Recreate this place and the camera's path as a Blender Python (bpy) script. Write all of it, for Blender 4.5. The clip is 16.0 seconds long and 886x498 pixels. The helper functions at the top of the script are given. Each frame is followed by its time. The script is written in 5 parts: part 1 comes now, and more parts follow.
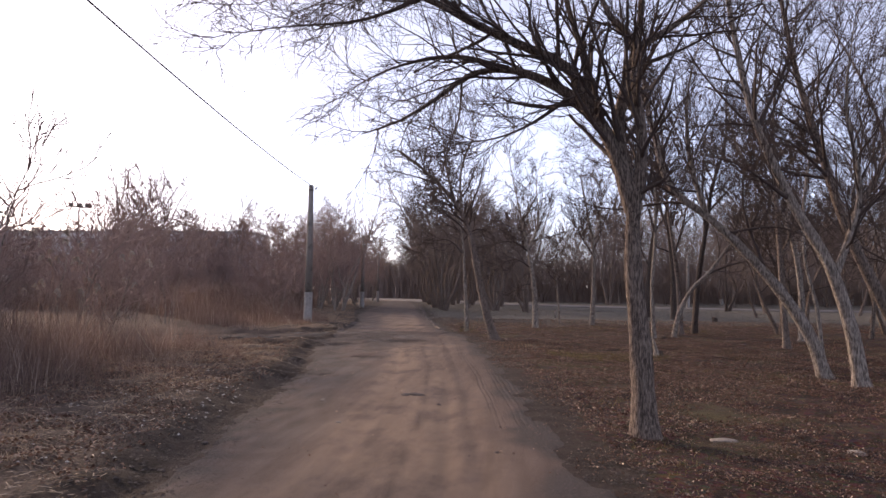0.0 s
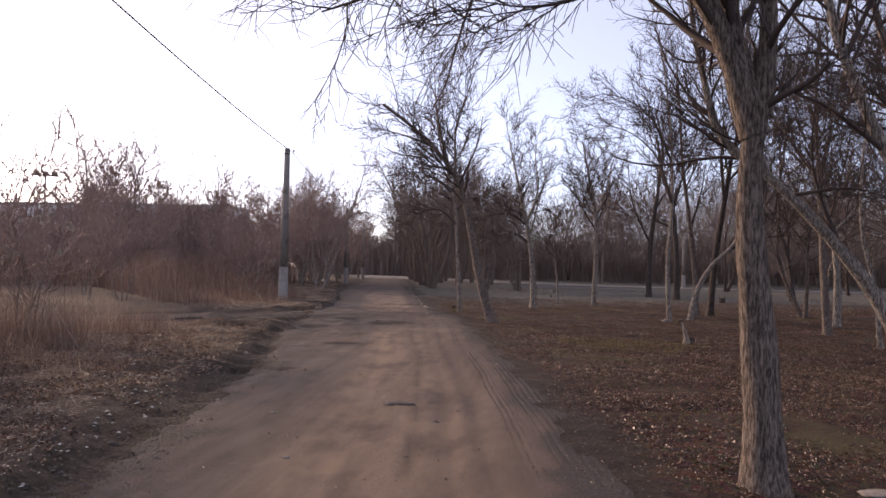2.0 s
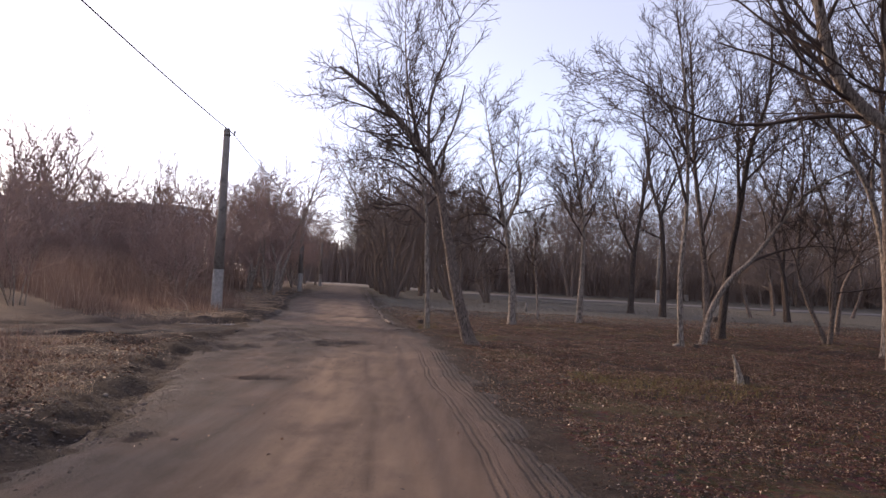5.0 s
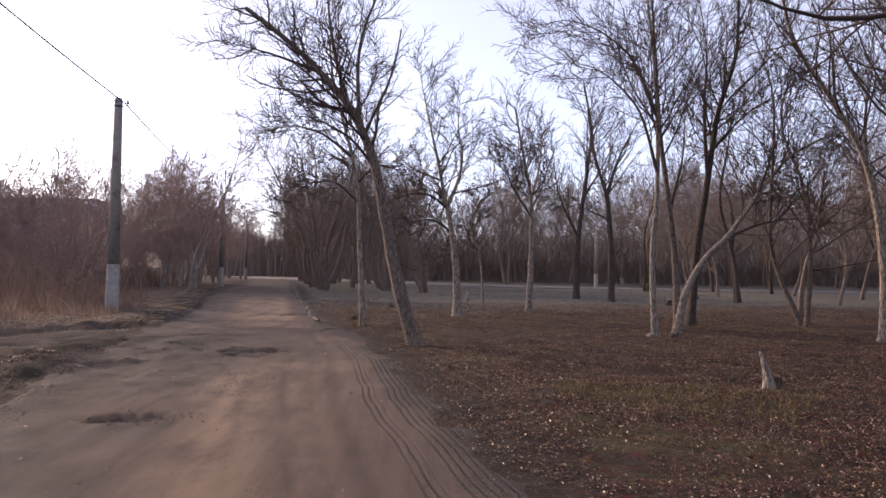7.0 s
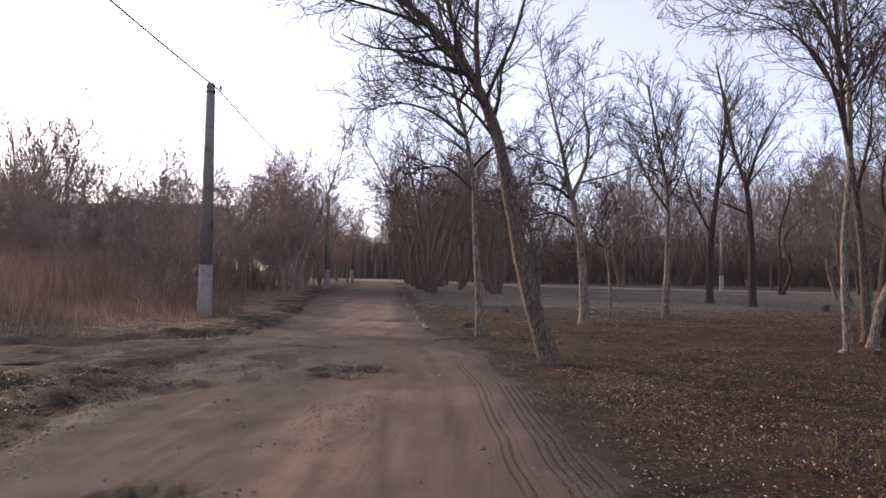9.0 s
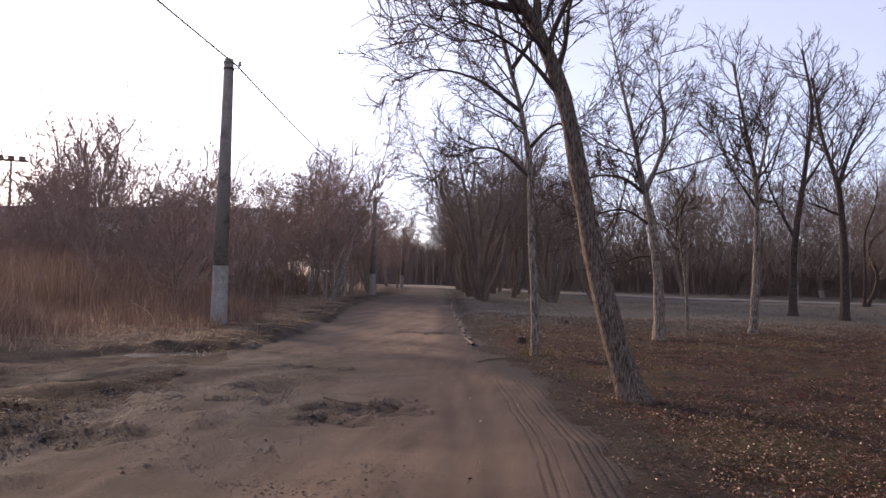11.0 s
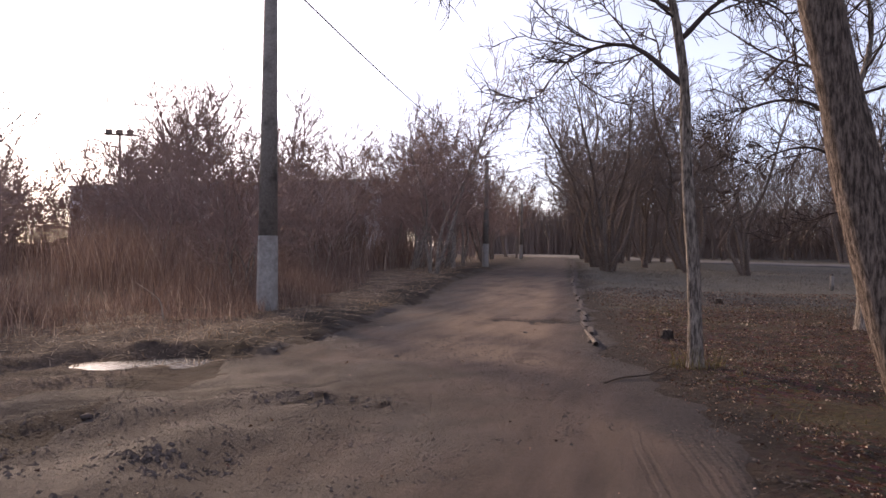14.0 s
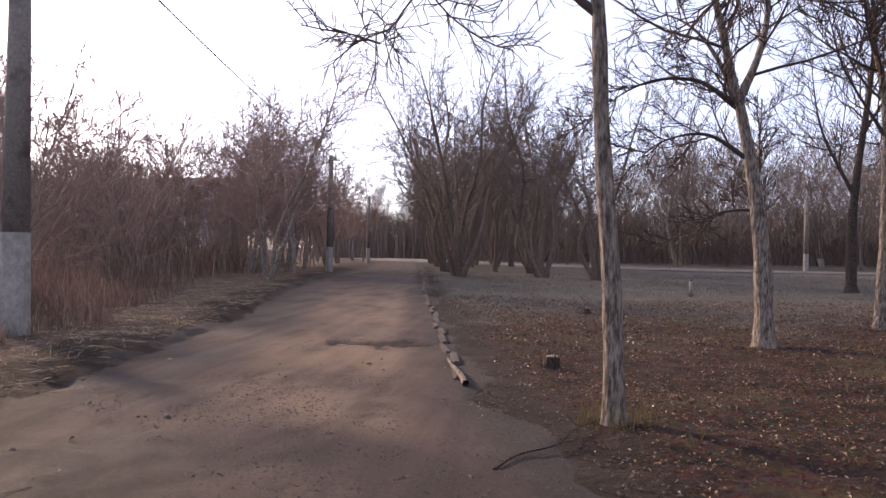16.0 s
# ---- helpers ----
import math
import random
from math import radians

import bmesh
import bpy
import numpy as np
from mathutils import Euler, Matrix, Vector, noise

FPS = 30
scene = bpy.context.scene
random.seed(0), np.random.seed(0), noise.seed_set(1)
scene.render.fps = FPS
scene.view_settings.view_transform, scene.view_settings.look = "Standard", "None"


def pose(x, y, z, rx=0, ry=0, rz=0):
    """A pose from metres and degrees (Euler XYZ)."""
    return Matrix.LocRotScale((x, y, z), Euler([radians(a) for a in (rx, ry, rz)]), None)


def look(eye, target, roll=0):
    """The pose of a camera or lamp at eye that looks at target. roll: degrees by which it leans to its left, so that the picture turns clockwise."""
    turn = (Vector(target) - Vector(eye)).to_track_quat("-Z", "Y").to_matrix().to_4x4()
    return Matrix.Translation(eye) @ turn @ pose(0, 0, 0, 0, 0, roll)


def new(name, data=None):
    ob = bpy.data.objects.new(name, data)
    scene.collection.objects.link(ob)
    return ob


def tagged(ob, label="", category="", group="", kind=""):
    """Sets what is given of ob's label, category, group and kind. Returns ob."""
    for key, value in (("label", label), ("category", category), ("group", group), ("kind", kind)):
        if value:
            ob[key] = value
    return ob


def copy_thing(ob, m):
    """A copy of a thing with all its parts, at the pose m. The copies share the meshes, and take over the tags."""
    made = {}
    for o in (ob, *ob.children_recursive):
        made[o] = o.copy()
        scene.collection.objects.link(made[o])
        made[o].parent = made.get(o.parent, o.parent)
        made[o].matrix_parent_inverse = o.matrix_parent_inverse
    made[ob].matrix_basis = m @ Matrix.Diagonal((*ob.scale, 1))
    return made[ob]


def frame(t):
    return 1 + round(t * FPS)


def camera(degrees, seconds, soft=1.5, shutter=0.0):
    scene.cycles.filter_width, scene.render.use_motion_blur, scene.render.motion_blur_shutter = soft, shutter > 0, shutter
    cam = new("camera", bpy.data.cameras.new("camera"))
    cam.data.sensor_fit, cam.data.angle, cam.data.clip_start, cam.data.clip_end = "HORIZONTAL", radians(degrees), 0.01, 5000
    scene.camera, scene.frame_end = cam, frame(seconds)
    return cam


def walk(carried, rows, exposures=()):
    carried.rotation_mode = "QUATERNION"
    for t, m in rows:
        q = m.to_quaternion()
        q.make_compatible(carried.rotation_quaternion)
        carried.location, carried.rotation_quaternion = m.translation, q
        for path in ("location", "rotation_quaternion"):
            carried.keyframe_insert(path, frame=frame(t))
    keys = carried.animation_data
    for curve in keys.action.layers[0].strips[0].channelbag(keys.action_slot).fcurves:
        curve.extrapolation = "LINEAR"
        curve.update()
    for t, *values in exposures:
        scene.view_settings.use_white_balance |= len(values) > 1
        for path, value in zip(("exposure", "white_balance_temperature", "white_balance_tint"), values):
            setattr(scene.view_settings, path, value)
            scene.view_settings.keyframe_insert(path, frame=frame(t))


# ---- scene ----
cam = camera(59.8, 16.0)
PATH = [
    (0, (1.096, -2.44, 1.688), (0.895, -0.453, 1.795), 0.6),
    (0.5, (0.982, -1.622, 1.637), (0.841, 0.372, 1.713), -0.6),
    (1, (0.771, -0.776, 1.646), (0.576, 1.213, 1.7), -0.3),
    (1.5, (0.71, -0.003, 1.596), (0.569, 1.991, 1.64), -0.7),
    (2, (0.611, 0.892, 1.608), (0.446, 2.885, 1.658), 1.1),
    (2.5, (0.577, 1.665, 1.571), (0.467, 3.662, 1.602), 0.6),
    (3, (0.438, 2.555, 1.612), (0.285, 4.549, 1.666), 0.5),
    (3.2, (0.39, 2.861, 1.626), (0.213, 4.852, 1.681), 0.6),
    (5.3, (0.076, 6.195, 1.518), (0.043, 8.193, 1.598), 2.8),
    (5.5, (0.07, 6.516, 1.51), (0.078, 8.515, 1.582), 2.4),
    (6, (0.013, 7.46, 1.504), (0.079, 9.458, 1.581), 1.3),
    (6.5, (-0.057, 8.166, 1.486), (0.003, 10.164, 1.563), 1.7),
    (7, (-0.137, 9.068, 1.48), (-0.026, 11.064, 1.536), 0.8),
    (7.5, (-0.223, 9.775, 1.472), (-0.165, 11.773, 1.529), 0.6),
    (8, (-0.323, 10.617, 1.454), (-0.269, 12.616, 1.51), 0.1),
    (8.5, (-0.461, 11.328, 1.45), (-0.581, 13.322, 1.53), 1.1),
    (9, (-0.542, 12.135, 1.418), (-0.702, 14.128, 1.477), 0.7),
    (9.5, (-0.697, 12.919, 1.423), (-0.974, 14.898, 1.482), 1.3),
    (9.7, (-0.7, 13.204, 1.405), (-1.001, 15.181, 1.46), 0.7),
    (11.8, (-0.658, 16.584, 1.366), (-0.948, 18.561, 1.451), 1.8),
    (12, (-0.644, 16.915, 1.374), (-0.912, 18.896, 1.46), 1.3),
    (12.5, (-0.723, 17.676, 1.387), (-1.085, 19.642, 1.466), 2.3),
    (13, (-0.786, 18.43, 1.378), (-1.197, 20.387, 1.437), 2.1),
    (13.3, (-0.87, 18.868, 1.393), (-1.312, 20.819, 1.413), 1.6),
    (13.5, (-0.972, 19.18, 1.401), (-1.499, 21.109, 1.404), 1.2),
    (14, (-1.158, 19.963, 1.369), (-1.768, 21.867, 1.36), 0.4),
    (14.5, (-1.374, 20.738, 1.382), (-1.974, 22.646, 1.375), 1.1),
    (15, (-1.557, 21.453, 1.337), (-2.017, 23.399, 1.335), -0.2),
    (15.5, (-1.683, 22.22, 1.317), (-1.988, 24.196, 1.299), -0.4),
    (16, (-1.744, 23.007, 1.346), (-1.97, 24.994, 1.35), 0.6),
]
walk(cam, [(t, look(eye, target, roll)) for t, eye, target, roll in PATH], exposures=[(0.0, 0.56, 6800, 20), (0.4, 0.42, 6800, 20), (1.5, 0.46, 6800, 20), (3.0, 0.5, 6800, 20), (6.0, 0.52, 6800, 20), (7.5, 0.74, 6800, 20), (9.0, 0.6, 6800, 20), (12.0, 0.47, 6800, 20), (14.5, 0.48, 6800, 20), (15.5, 0.62, 6800, 20), (16.0, 0.86, 6800, 20)])

# ---- world, sun ----
SUN_AZ, SUN_EL = 50.0, 20.0     # degrees to the left of +y, and above the horizon
sun_dir = Vector((-math.sin(radians(SUN_AZ)) * math.cos(radians(SUN_EL)), math.cos(radians(SUN_AZ)) * math.cos(radians(SUN_EL)), math.sin(radians(SUN_EL))))
world = bpy.data.worlds.new("world")
scene.world = world
world.use_nodes = True
wn = world.node_tree
sky = wn.nodes.new("ShaderNodeTexSky")
sky.sky_type, sky.sun_disc = "NISHITA", False
sky.sun_elevation, sky.sun_rotation = radians(SUN_EL), radians(-SUN_AZ)
sky.air_density, sky.dust_density, sky.ozone_density = 0.5, 1.0, 1.5
veil = wn.nodes.new("ShaderNodeMix")        # thin even haze over the whole sky
veil.data_type, veil.blend_type = "RGBA", "ADD"
veil.inputs[0].default_value = 1.0
veil.inputs[7].default_value = (1.95, 1.88, 1.95, 1)
wn.links.new(sky.outputs[0], veil.inputs[6])
wn.links.new(veil.outputs[2], wn.nodes["Background"].inputs[0])
wn.nodes["Background"].inputs[1].default_value = 0.15
sun = bpy.data.lights.new("sun", "SUN")
sun.energy, sun.angle, sun.color = 3.3, radians(7), (1.0, 0.76, 0.52)
new("sun", sun).matrix_world = look(sun_dir * 50, (0, 0, 0))

# ---- materials ----
def material(name, base, rough=0.9, spec=0.3):
    m = bpy.data.materials.new(name)
    m.use_nodes = True
    b = m.node_tree.nodes["Principled BSDF"]
    b.inputs["Base Color"].default_value = (*base, 1)
    b.inputs["Roughness"].default_value = rough
    b.inputs["Specular IOR Level"].default_value = spec
    return m, m.node_tree, b


class Nodes:
    """Short names for the nodes that the materials use."""
    def __init__(self, tree):
        self.t = tree
        self.pos = tree.nodes.new("ShaderNodeNewGeometry").outputs["Position"]

    def link(self, a, b):
        self.t.links.new(a, b)

    def noise(self, scale, detail=4, rough=0.55, vec=None, stretch=None):
        n = self.t.nodes.new("ShaderNodeTexNoise")
        n.inputs["Scale"].default_value, n.inputs["Detail"].default_value, n.inputs["Roughness"].default_value = scale, detail, rough
        v = vec or self.pos
        if stretch:
            mp = self.t.nodes.new("ShaderNodeMapping")
            mp.inputs["Scale"].default_value = stretch
            self.link(v, mp.inputs[0])
            v = mp.outputs[0]
        self.link(v, n.inputs["Vector"])
        return n.outputs["Fac"]

    def ramp(self, fac, *stops):
        r = self.t.nodes.new("ShaderNodeValToRGB")
        e = r.color_ramp.elements
        while len(e) < len(stops):
            e.new(0.5)
        for el, (p, c) in zip(e, stops):
            el.position = p
            el.color = (*c, 1) if len(c) == 3 else c
        self.link(fac, r.inputs[0])
        return r.outputs[0]

    def mask(self, fac, lo, hi):
        r = self.t.nodes.new("ShaderNodeMapRange")
        r.inputs[1].default_value, r.inputs[2].default_value = lo, hi
        self.link(fac, r.inputs[0])
        return r.outputs[0]

    def mix(self, fac, a, b, kind="MIX"):
        m = self.t.nodes.new("ShaderNodeMix")
        m.data_type, m.blend_type = "RGBA", kind
        if isinstance(fac, (int, float)):
            m.inputs[0].default_value = fac
        else:
            self.link(fac, m.inputs[0])
        for s, v in ((m.inputs[6], a), (m.inputs[7], b)):
            if isinstance(v, tuple):
                s.default_value = (*v, 1)
            else:
                self.link(v, s)
        return m.outputs[2]

    def attr(self, name):
        a = self.t.nodes.new("ShaderNodeAttribute")
        a.attribute_name = name
        return a.outputs["Fac"]

    def island(self):
        return self.t.nodes.new("ShaderNodeNewGeometry").outputs["Random Per Island"]

    def math(self, op, a, b):
        m = self.t.nodes.new("ShaderNodeMath")
        m.operation = op
        for s, v in zip(m.inputs, (a, b)):
            if isinstance(v, (int, float)):
                s.default_value = v
            else:
                self.link(v, s)
        return m.outputs[0]

    def bump(self, b, height, strength, dist):
        n = self.t.nodes.new("ShaderNodeBump")
        n.inputs["Strength"].default_value, n.inputs["Distance"].default_value = strength, dist
        self.link(height, n.inputs["Height"])
        self.link(n.outputs[0], b.inputs["Normal"])


def bark(name, dark, light, scale=9.0):
    m, t, b = material(name, dark, 0.92, 0.15)
    n = Nodes(t)
    obj = t.nodes.new("ShaderNodeTexCoord").outputs["Object"]
    ridge = n.noise(scale * 6.0, 5, 0.66, obj, (1, 1, 0.2))
    blotch = n.noise(4.5, 6, 0.7, obj)
    col = n.ramp(ridge, (0.38, tuple(c * 0.5 for c in dark)), (0.47, tuple(c * 1.1 for c in dark)), (0.62, tuple(c * 0.95 for c in light)))
    col = n.mix(n.math("MULTIPLY", n.mask(blotch, 0.56, 0.8), 0.6), col, tuple(c * 1.15 for c in light))
    n.link(col, b.inputs["Base Color"])
    n.bump(b, ridge, 1.0, 0.055)
    return m


BARK = bark("bark", (0.12, 0.092, 0.077), (0.32, 0.25, 0.205))
BARK_PALE = bark("pale_bark", (0.17, 0.14, 0.118), (0.42, 0.355, 0.3), 6.0)
BARK_DARK = bark("dark_bark", (0.055, 0.043, 0.038), (0.15, 0.115, 0.096))
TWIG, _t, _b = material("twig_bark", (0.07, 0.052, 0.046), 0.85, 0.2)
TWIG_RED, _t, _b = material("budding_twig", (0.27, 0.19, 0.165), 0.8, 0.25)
# next two: glare and distance haze over the far wood, lightened into the twig colour
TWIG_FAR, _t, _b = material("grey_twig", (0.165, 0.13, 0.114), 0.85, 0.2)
TWIG_HAZE, _t, _b = material("hazy_far_brush", (0.2, 0.158, 0.138), 0.9, 0.15)


def earth():
    m, t, b = material("woodland_floor", (0.1, 0.07, 0.05), 0.95, 0.15)
    n = Nodes(t)
    big, mid, fine = n.noise(0.35, 4), n.noise(2.5, 5, 0.65), n.noise(28, 5, 0.7)
    cell = t.nodes.new("ShaderNodeTexVoronoi")
    cell.inputs["Scale"].default_value = 17.0
    n.link(n.pos, cell.inputs["Vector"])
    leaf = n.ramp(fine, (0.3, (0.014, 0.009, 0.007)), (0.52, (0.042, 0.023, 0.017)), (0.72, (0.105, 0.062, 0.045)))
    leaf = n.mix(0.35, leaf, n.mix(1.0, cell.outputs["Color"], (0.14, 0.078, 0.055), "MULTIPLY"))
    moss = n.ramp(fine, (0.3, (0.03, 0.025, 0.014)), (0.7, (0.1, 0.08, 0.04)))
    leaf = n.mix(n.math("MULTIPLY", n.mask(n.noise(3.4, 4, 0.6), 0.48, 0.6), 0.75), leaf, (0.016, 0.011, 0.009))
    leaf = n.mix(n.mask(big, 0.52, 0.68), leaf, moss)
    field = n.ramp(mid, (0.3, (0.07, 0.065, 0.056)), (0.7, (0.14, 0.13, 0.115)))
    field = n.mix(n.mask(fine, 0.45, 0.75), field, (0.065, 0.059, 0.05))
    verge = n.ramp(fine, (0.3, (0.04, 0.029, 0.024)), (0.55, (0.11, 0.082, 0.066)), (0.75, (0.2, 0.155, 0.125)))
    verge = n.mix(n.mask(mid, 0.5, 0.7), verge, (0.045, 0.034, 0.029))
    col = n.mix(n.attr("field"), leaf, field)
    col = n.mix(n.attr("verge"), col, verge)
    col = n.mix(n.attr("mud"), col, n.ramp(mid, (0.35, (0.017, 0.013, 0.011)), (0.7, (0.055, 0.041, 0.034))))
    n.link(col, b.inputs["Base Color"])
    n.bump(b, n.math("ADD", fine, n.math("MULTIPLY", cell.outputs["Distance"], 0.5)), 0.9, 0.05)
    return m


def dirt(name, base, sand, grey, dark, tyres=True):
    """Packed earth: streaks along the way, sandy wheel lines, grey and wet stretches, crumbs."""
    m, t, b = material(name, base, 0.93, 0.2)
    n = Nodes(t)
    streak = n.noise(1.0, 6, 0.62, stretch=(3.4, 0.3, 1))
    cloud, fine = n.noise(0.9, 6, 0.62, stretch=(1.3, 0.6, 1)), n.noise(38, 6, 0.75)
    grit = n.noise(130, 3, 0.7)
    crumbs = t.nodes.new("ShaderNodeTexVoronoi")
    crumbs.inputs["Scale"].default_value = 24.0
    n.link(n.pos, crumbs.inputs["Vector"])
    tone = lambda c, k: tuple(min(1, v * k) for v in c)
    col = n.ramp(streak, (0.33, tone(base, 0.72)), (0.5, base), (0.68, tone(base, 1.25)))
    col = n.mix(n.math("MULTIPLY", n.attr("grey"), n.mask(cloud, 0.36, 0.6)), col, n.ramp(streak, (0.35, tone(grey, 0.7)), (0.65, tone(grey, 1.2))))
    col = n.mix(n.math("MULTIPLY", n.attr("sand"), n.mask(cloud, 0.34, 0.54)), col, n.ramp(streak, (0.35, tone(sand, 0.85)), (0.65, tone(sand, 1.12))))
    col = n.mix(n.math("MULTIPLY", n.attr("wet"), 0.92), col, n.ramp(cloud, (0.35, tone(dark, 0.8)), (0.65, tone(dark, 1.7))))
    col = n.mix(n.attr("edge"), col, n.ramp(fine, (0.3, tone(dark, 0.7)), (0.7, tone(dark, 2.2))))
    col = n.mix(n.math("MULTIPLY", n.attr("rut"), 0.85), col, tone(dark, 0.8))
    col = n.mix(n.math("MULTIPLY", n.mask(fine, 0.56, 0.74), 0.35), col, tone(sand, 1.3))
    col = n.mix(n.math("MULTIPLY", n.mask(fine, 0.43, 0.28), 0.5), col, tone(dark, 0.9))
    col = n.mix(n.math("MULTIPLY", n.mask(grit, 0.6, 0.75), 0.3), col, tone(grey, 1.7))
    col = n.mix(n.math("MULTIPLY", n.mask(crumbs.outputs["Distance"], 0.24, 0.1), n.math("MULTIPLY", n.attr("crumb"), n.mask(cloud, 0.4, 0.55))), col, tone(dark, 0.8))
    relief = n.math("ADD", n.math("ADD", fine, n.math("MULTIPLY", grit, 0.4)), n.math("MULTIPLY", streak, 1.2))
    if tyres:
        off = n.math("ADD", n.attr("off"), n.math("MULTIPLY", n.noise(0.5, 2), 0.12))
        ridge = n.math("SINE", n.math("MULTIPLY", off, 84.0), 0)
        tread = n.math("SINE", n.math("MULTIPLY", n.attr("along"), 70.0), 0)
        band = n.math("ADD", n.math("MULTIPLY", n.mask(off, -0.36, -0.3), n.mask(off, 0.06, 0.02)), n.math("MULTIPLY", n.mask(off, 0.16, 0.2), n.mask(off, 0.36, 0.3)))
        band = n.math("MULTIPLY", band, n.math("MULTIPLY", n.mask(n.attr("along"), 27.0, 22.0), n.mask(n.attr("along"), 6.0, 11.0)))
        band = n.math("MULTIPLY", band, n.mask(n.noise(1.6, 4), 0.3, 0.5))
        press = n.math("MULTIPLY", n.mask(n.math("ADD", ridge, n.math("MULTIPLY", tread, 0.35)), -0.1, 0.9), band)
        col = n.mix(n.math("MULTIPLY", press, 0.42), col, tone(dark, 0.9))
        relief = n.math("SUBTRACT", relief, n.math("MULTIPLY", press, 1.2))
    damp = n.math("MULTIPLY", n.attr("wet") if tyres else n.attr("grey"), n.mask(cloud, 0.45, 0.6))
    n.link(n.math("SUBTRACT", 0.93, n.math("MULTIPLY", damp, 0.12)), b.inputs["Roughness"])
    n.link(col, b.inputs["Base Color"])
    n.bump(b, relief, 0.9, 0.03)
    return m


EARTH = earth()
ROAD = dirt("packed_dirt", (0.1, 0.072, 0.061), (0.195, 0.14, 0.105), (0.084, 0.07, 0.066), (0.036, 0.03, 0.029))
LANE = dirt("damp_mud", (0.044, 0.036, 0.034), (0.08, 0.068, 0.062), (0.055, 0.047, 0.045), (0.02, 0.017, 0.016), False)


def varied(name, stops, rough=0.9, spec=0.2, through_light=0.0):
    m, t, b = material(name, stops[0][1], rough, spec)
    n = Nodes(t)
    n.link(n.ramp(n.island(), *stops), b.inputs["Base Color"])
    if through_light:
        b.inputs["Transmission Weight"].default_value = 0.0
        tr = t.nodes.new("ShaderNodeBsdfTranslucent")
        n.link(n.ramp(n.island(), *stops), tr.inputs["Color"])
        mx = t.nodes.new("ShaderNodeMixShader")
        mx.inputs[0].default_value = through_light
        n.link(b.outputs[0], mx.inputs[1])
        n.link(tr.outputs[0], mx.inputs[2])
        n.link(mx.outputs[0], t.nodes["Material Output"].inputs[0])
    return m


LEAF = varied("dead_leaf", [(0.0, (0.03, 0.012, 0.008)), (0.45, (0.095, 0.046, 0.03)), (0.78, (0.185, 0.1, 0.064)), (0.94, (0.3, 0.19, 0.13)), (1.0, (0.44, 0.34, 0.26))], 0.5, 0.5, 0.15)
STRAW = varied("dry_grass", [(0.0, (0.12, 0.08, 0.055)), (0.5, (0.25, 0.18, 0.125)), (1.0, (0.46, 0.37, 0.28))], 0.75, 0.3, 0.3)
OLIVE = varied("winter_grass", [(0.0, (0.07, 0.065, 0.025)), (0.6, (0.15, 0.125, 0.05)), (1.0, (0.26, 0.2, 0.1))], 0.8, 0.2, 0.3)
REED = varied("dry_stalk", [(0.0, (0.095, 0.064, 0.055)), (0.5, (0.17, 0.118, 0.1)), (0.9, (0.25, 0.185, 0.158)), (1.0, (0.44, 0.36, 0.3))], 0.8, 0.2, 0.4)
GREY_GRASS = varied("grey_grass", [(0.0, (0.1, 0.088, 0.075)), (0.6, (0.165, 0.148, 0.13)), (1.0, (0.25, 0.23, 0.205))], 0.85, 0.2, 0.2)
PLUME = varied("seed_plume", [(0.0, (0.45, 0.37, 0.31)), (1.0, (0.7, 0.62, 0.54))], 0.9, 0.1, 0.5)


def speckled(name, low, high, scale, rough=0.9, bumps=0.4, metal=0.0):
    m, t, b = material(name, low, rough, 0.3)
    n = Nodes(t)
    obj = t.nodes.new("ShaderNodeTexCoord").outputs["Object"]
    fine, big = n.noise(scale, 6, 0.7, obj), n.noise(scale * 0.13, 4, 0.6, obj)
    col = n.ramp(fine, (0.3, low), (0.7, high))
    n.link(n.mix(n.mask(big, 0.5, 0.7), col, tuple(c * 0.7 for c in low)), b.inputs["Base Color"])
    b.inputs["Metallic"].default_value = metal
    n.bump(b, fine, bumps, 0.01)
    return m


CONCRETE = speckled("grey_concrete", (0.16, 0.14, 0.124), (0.29, 0.26, 0.23), 26)
LIME = speckled("limewash", (0.2, 0.182, 0.168), (0.4, 0.375, 0.35), 9)
STONE = speckled("pale_stone", (0.11, 0.095, 0.082), (0.25, 0.215, 0.185), 20)
RUST = speckled("old_iron", (0.05, 0.04, 0.035), (0.11, 0.085, 0.07), 30, 0.6, 0.3, 0.6)
CERAMIC = material("insulator_glaze", (0.35, 0.33, 0.3), 0.25, 0.5)[0]
WIRE_M = material("wire_metal", (0.06, 0.06, 0.062), 0.5, 0.5)[0]
DEADWOOD = bark("bleached_wood", (0.22, 0.18, 0.145), (0.5, 0.43, 0.36), 8.0)
WALL_FAR = speckled("facade_panel", (0.72, 0.71, 0.69), (0.84, 0.83, 0.81), 1.5, 0.9, 0.1)
ROOF_FAR = speckled("roof_sheet", (0.3, 0.34, 0.34), (0.42, 0.47, 0.47), 1.0)
ASPHALT = speckled("worn_asphalt", (0.08, 0.075, 0.077), (0.125, 0.119, 0.121), 6.0, 0.85, 0.2)
GLASS = material("window_glass", (0.03, 0.035, 0.04), 0.08, 0.6)[0]
WATER = material("puddle_water", (0.05, 0.045, 0.042), 0.22, 0.8)[0]
STONE_CHIP = speckled("pale_chip", (0.22, 0.2, 0.18), (0.55, 0.52, 0.48), 30)
CLOD = speckled("dark_clod", (0.052, 0.042, 0.038), (0.13, 0.103, 0.09), 18)


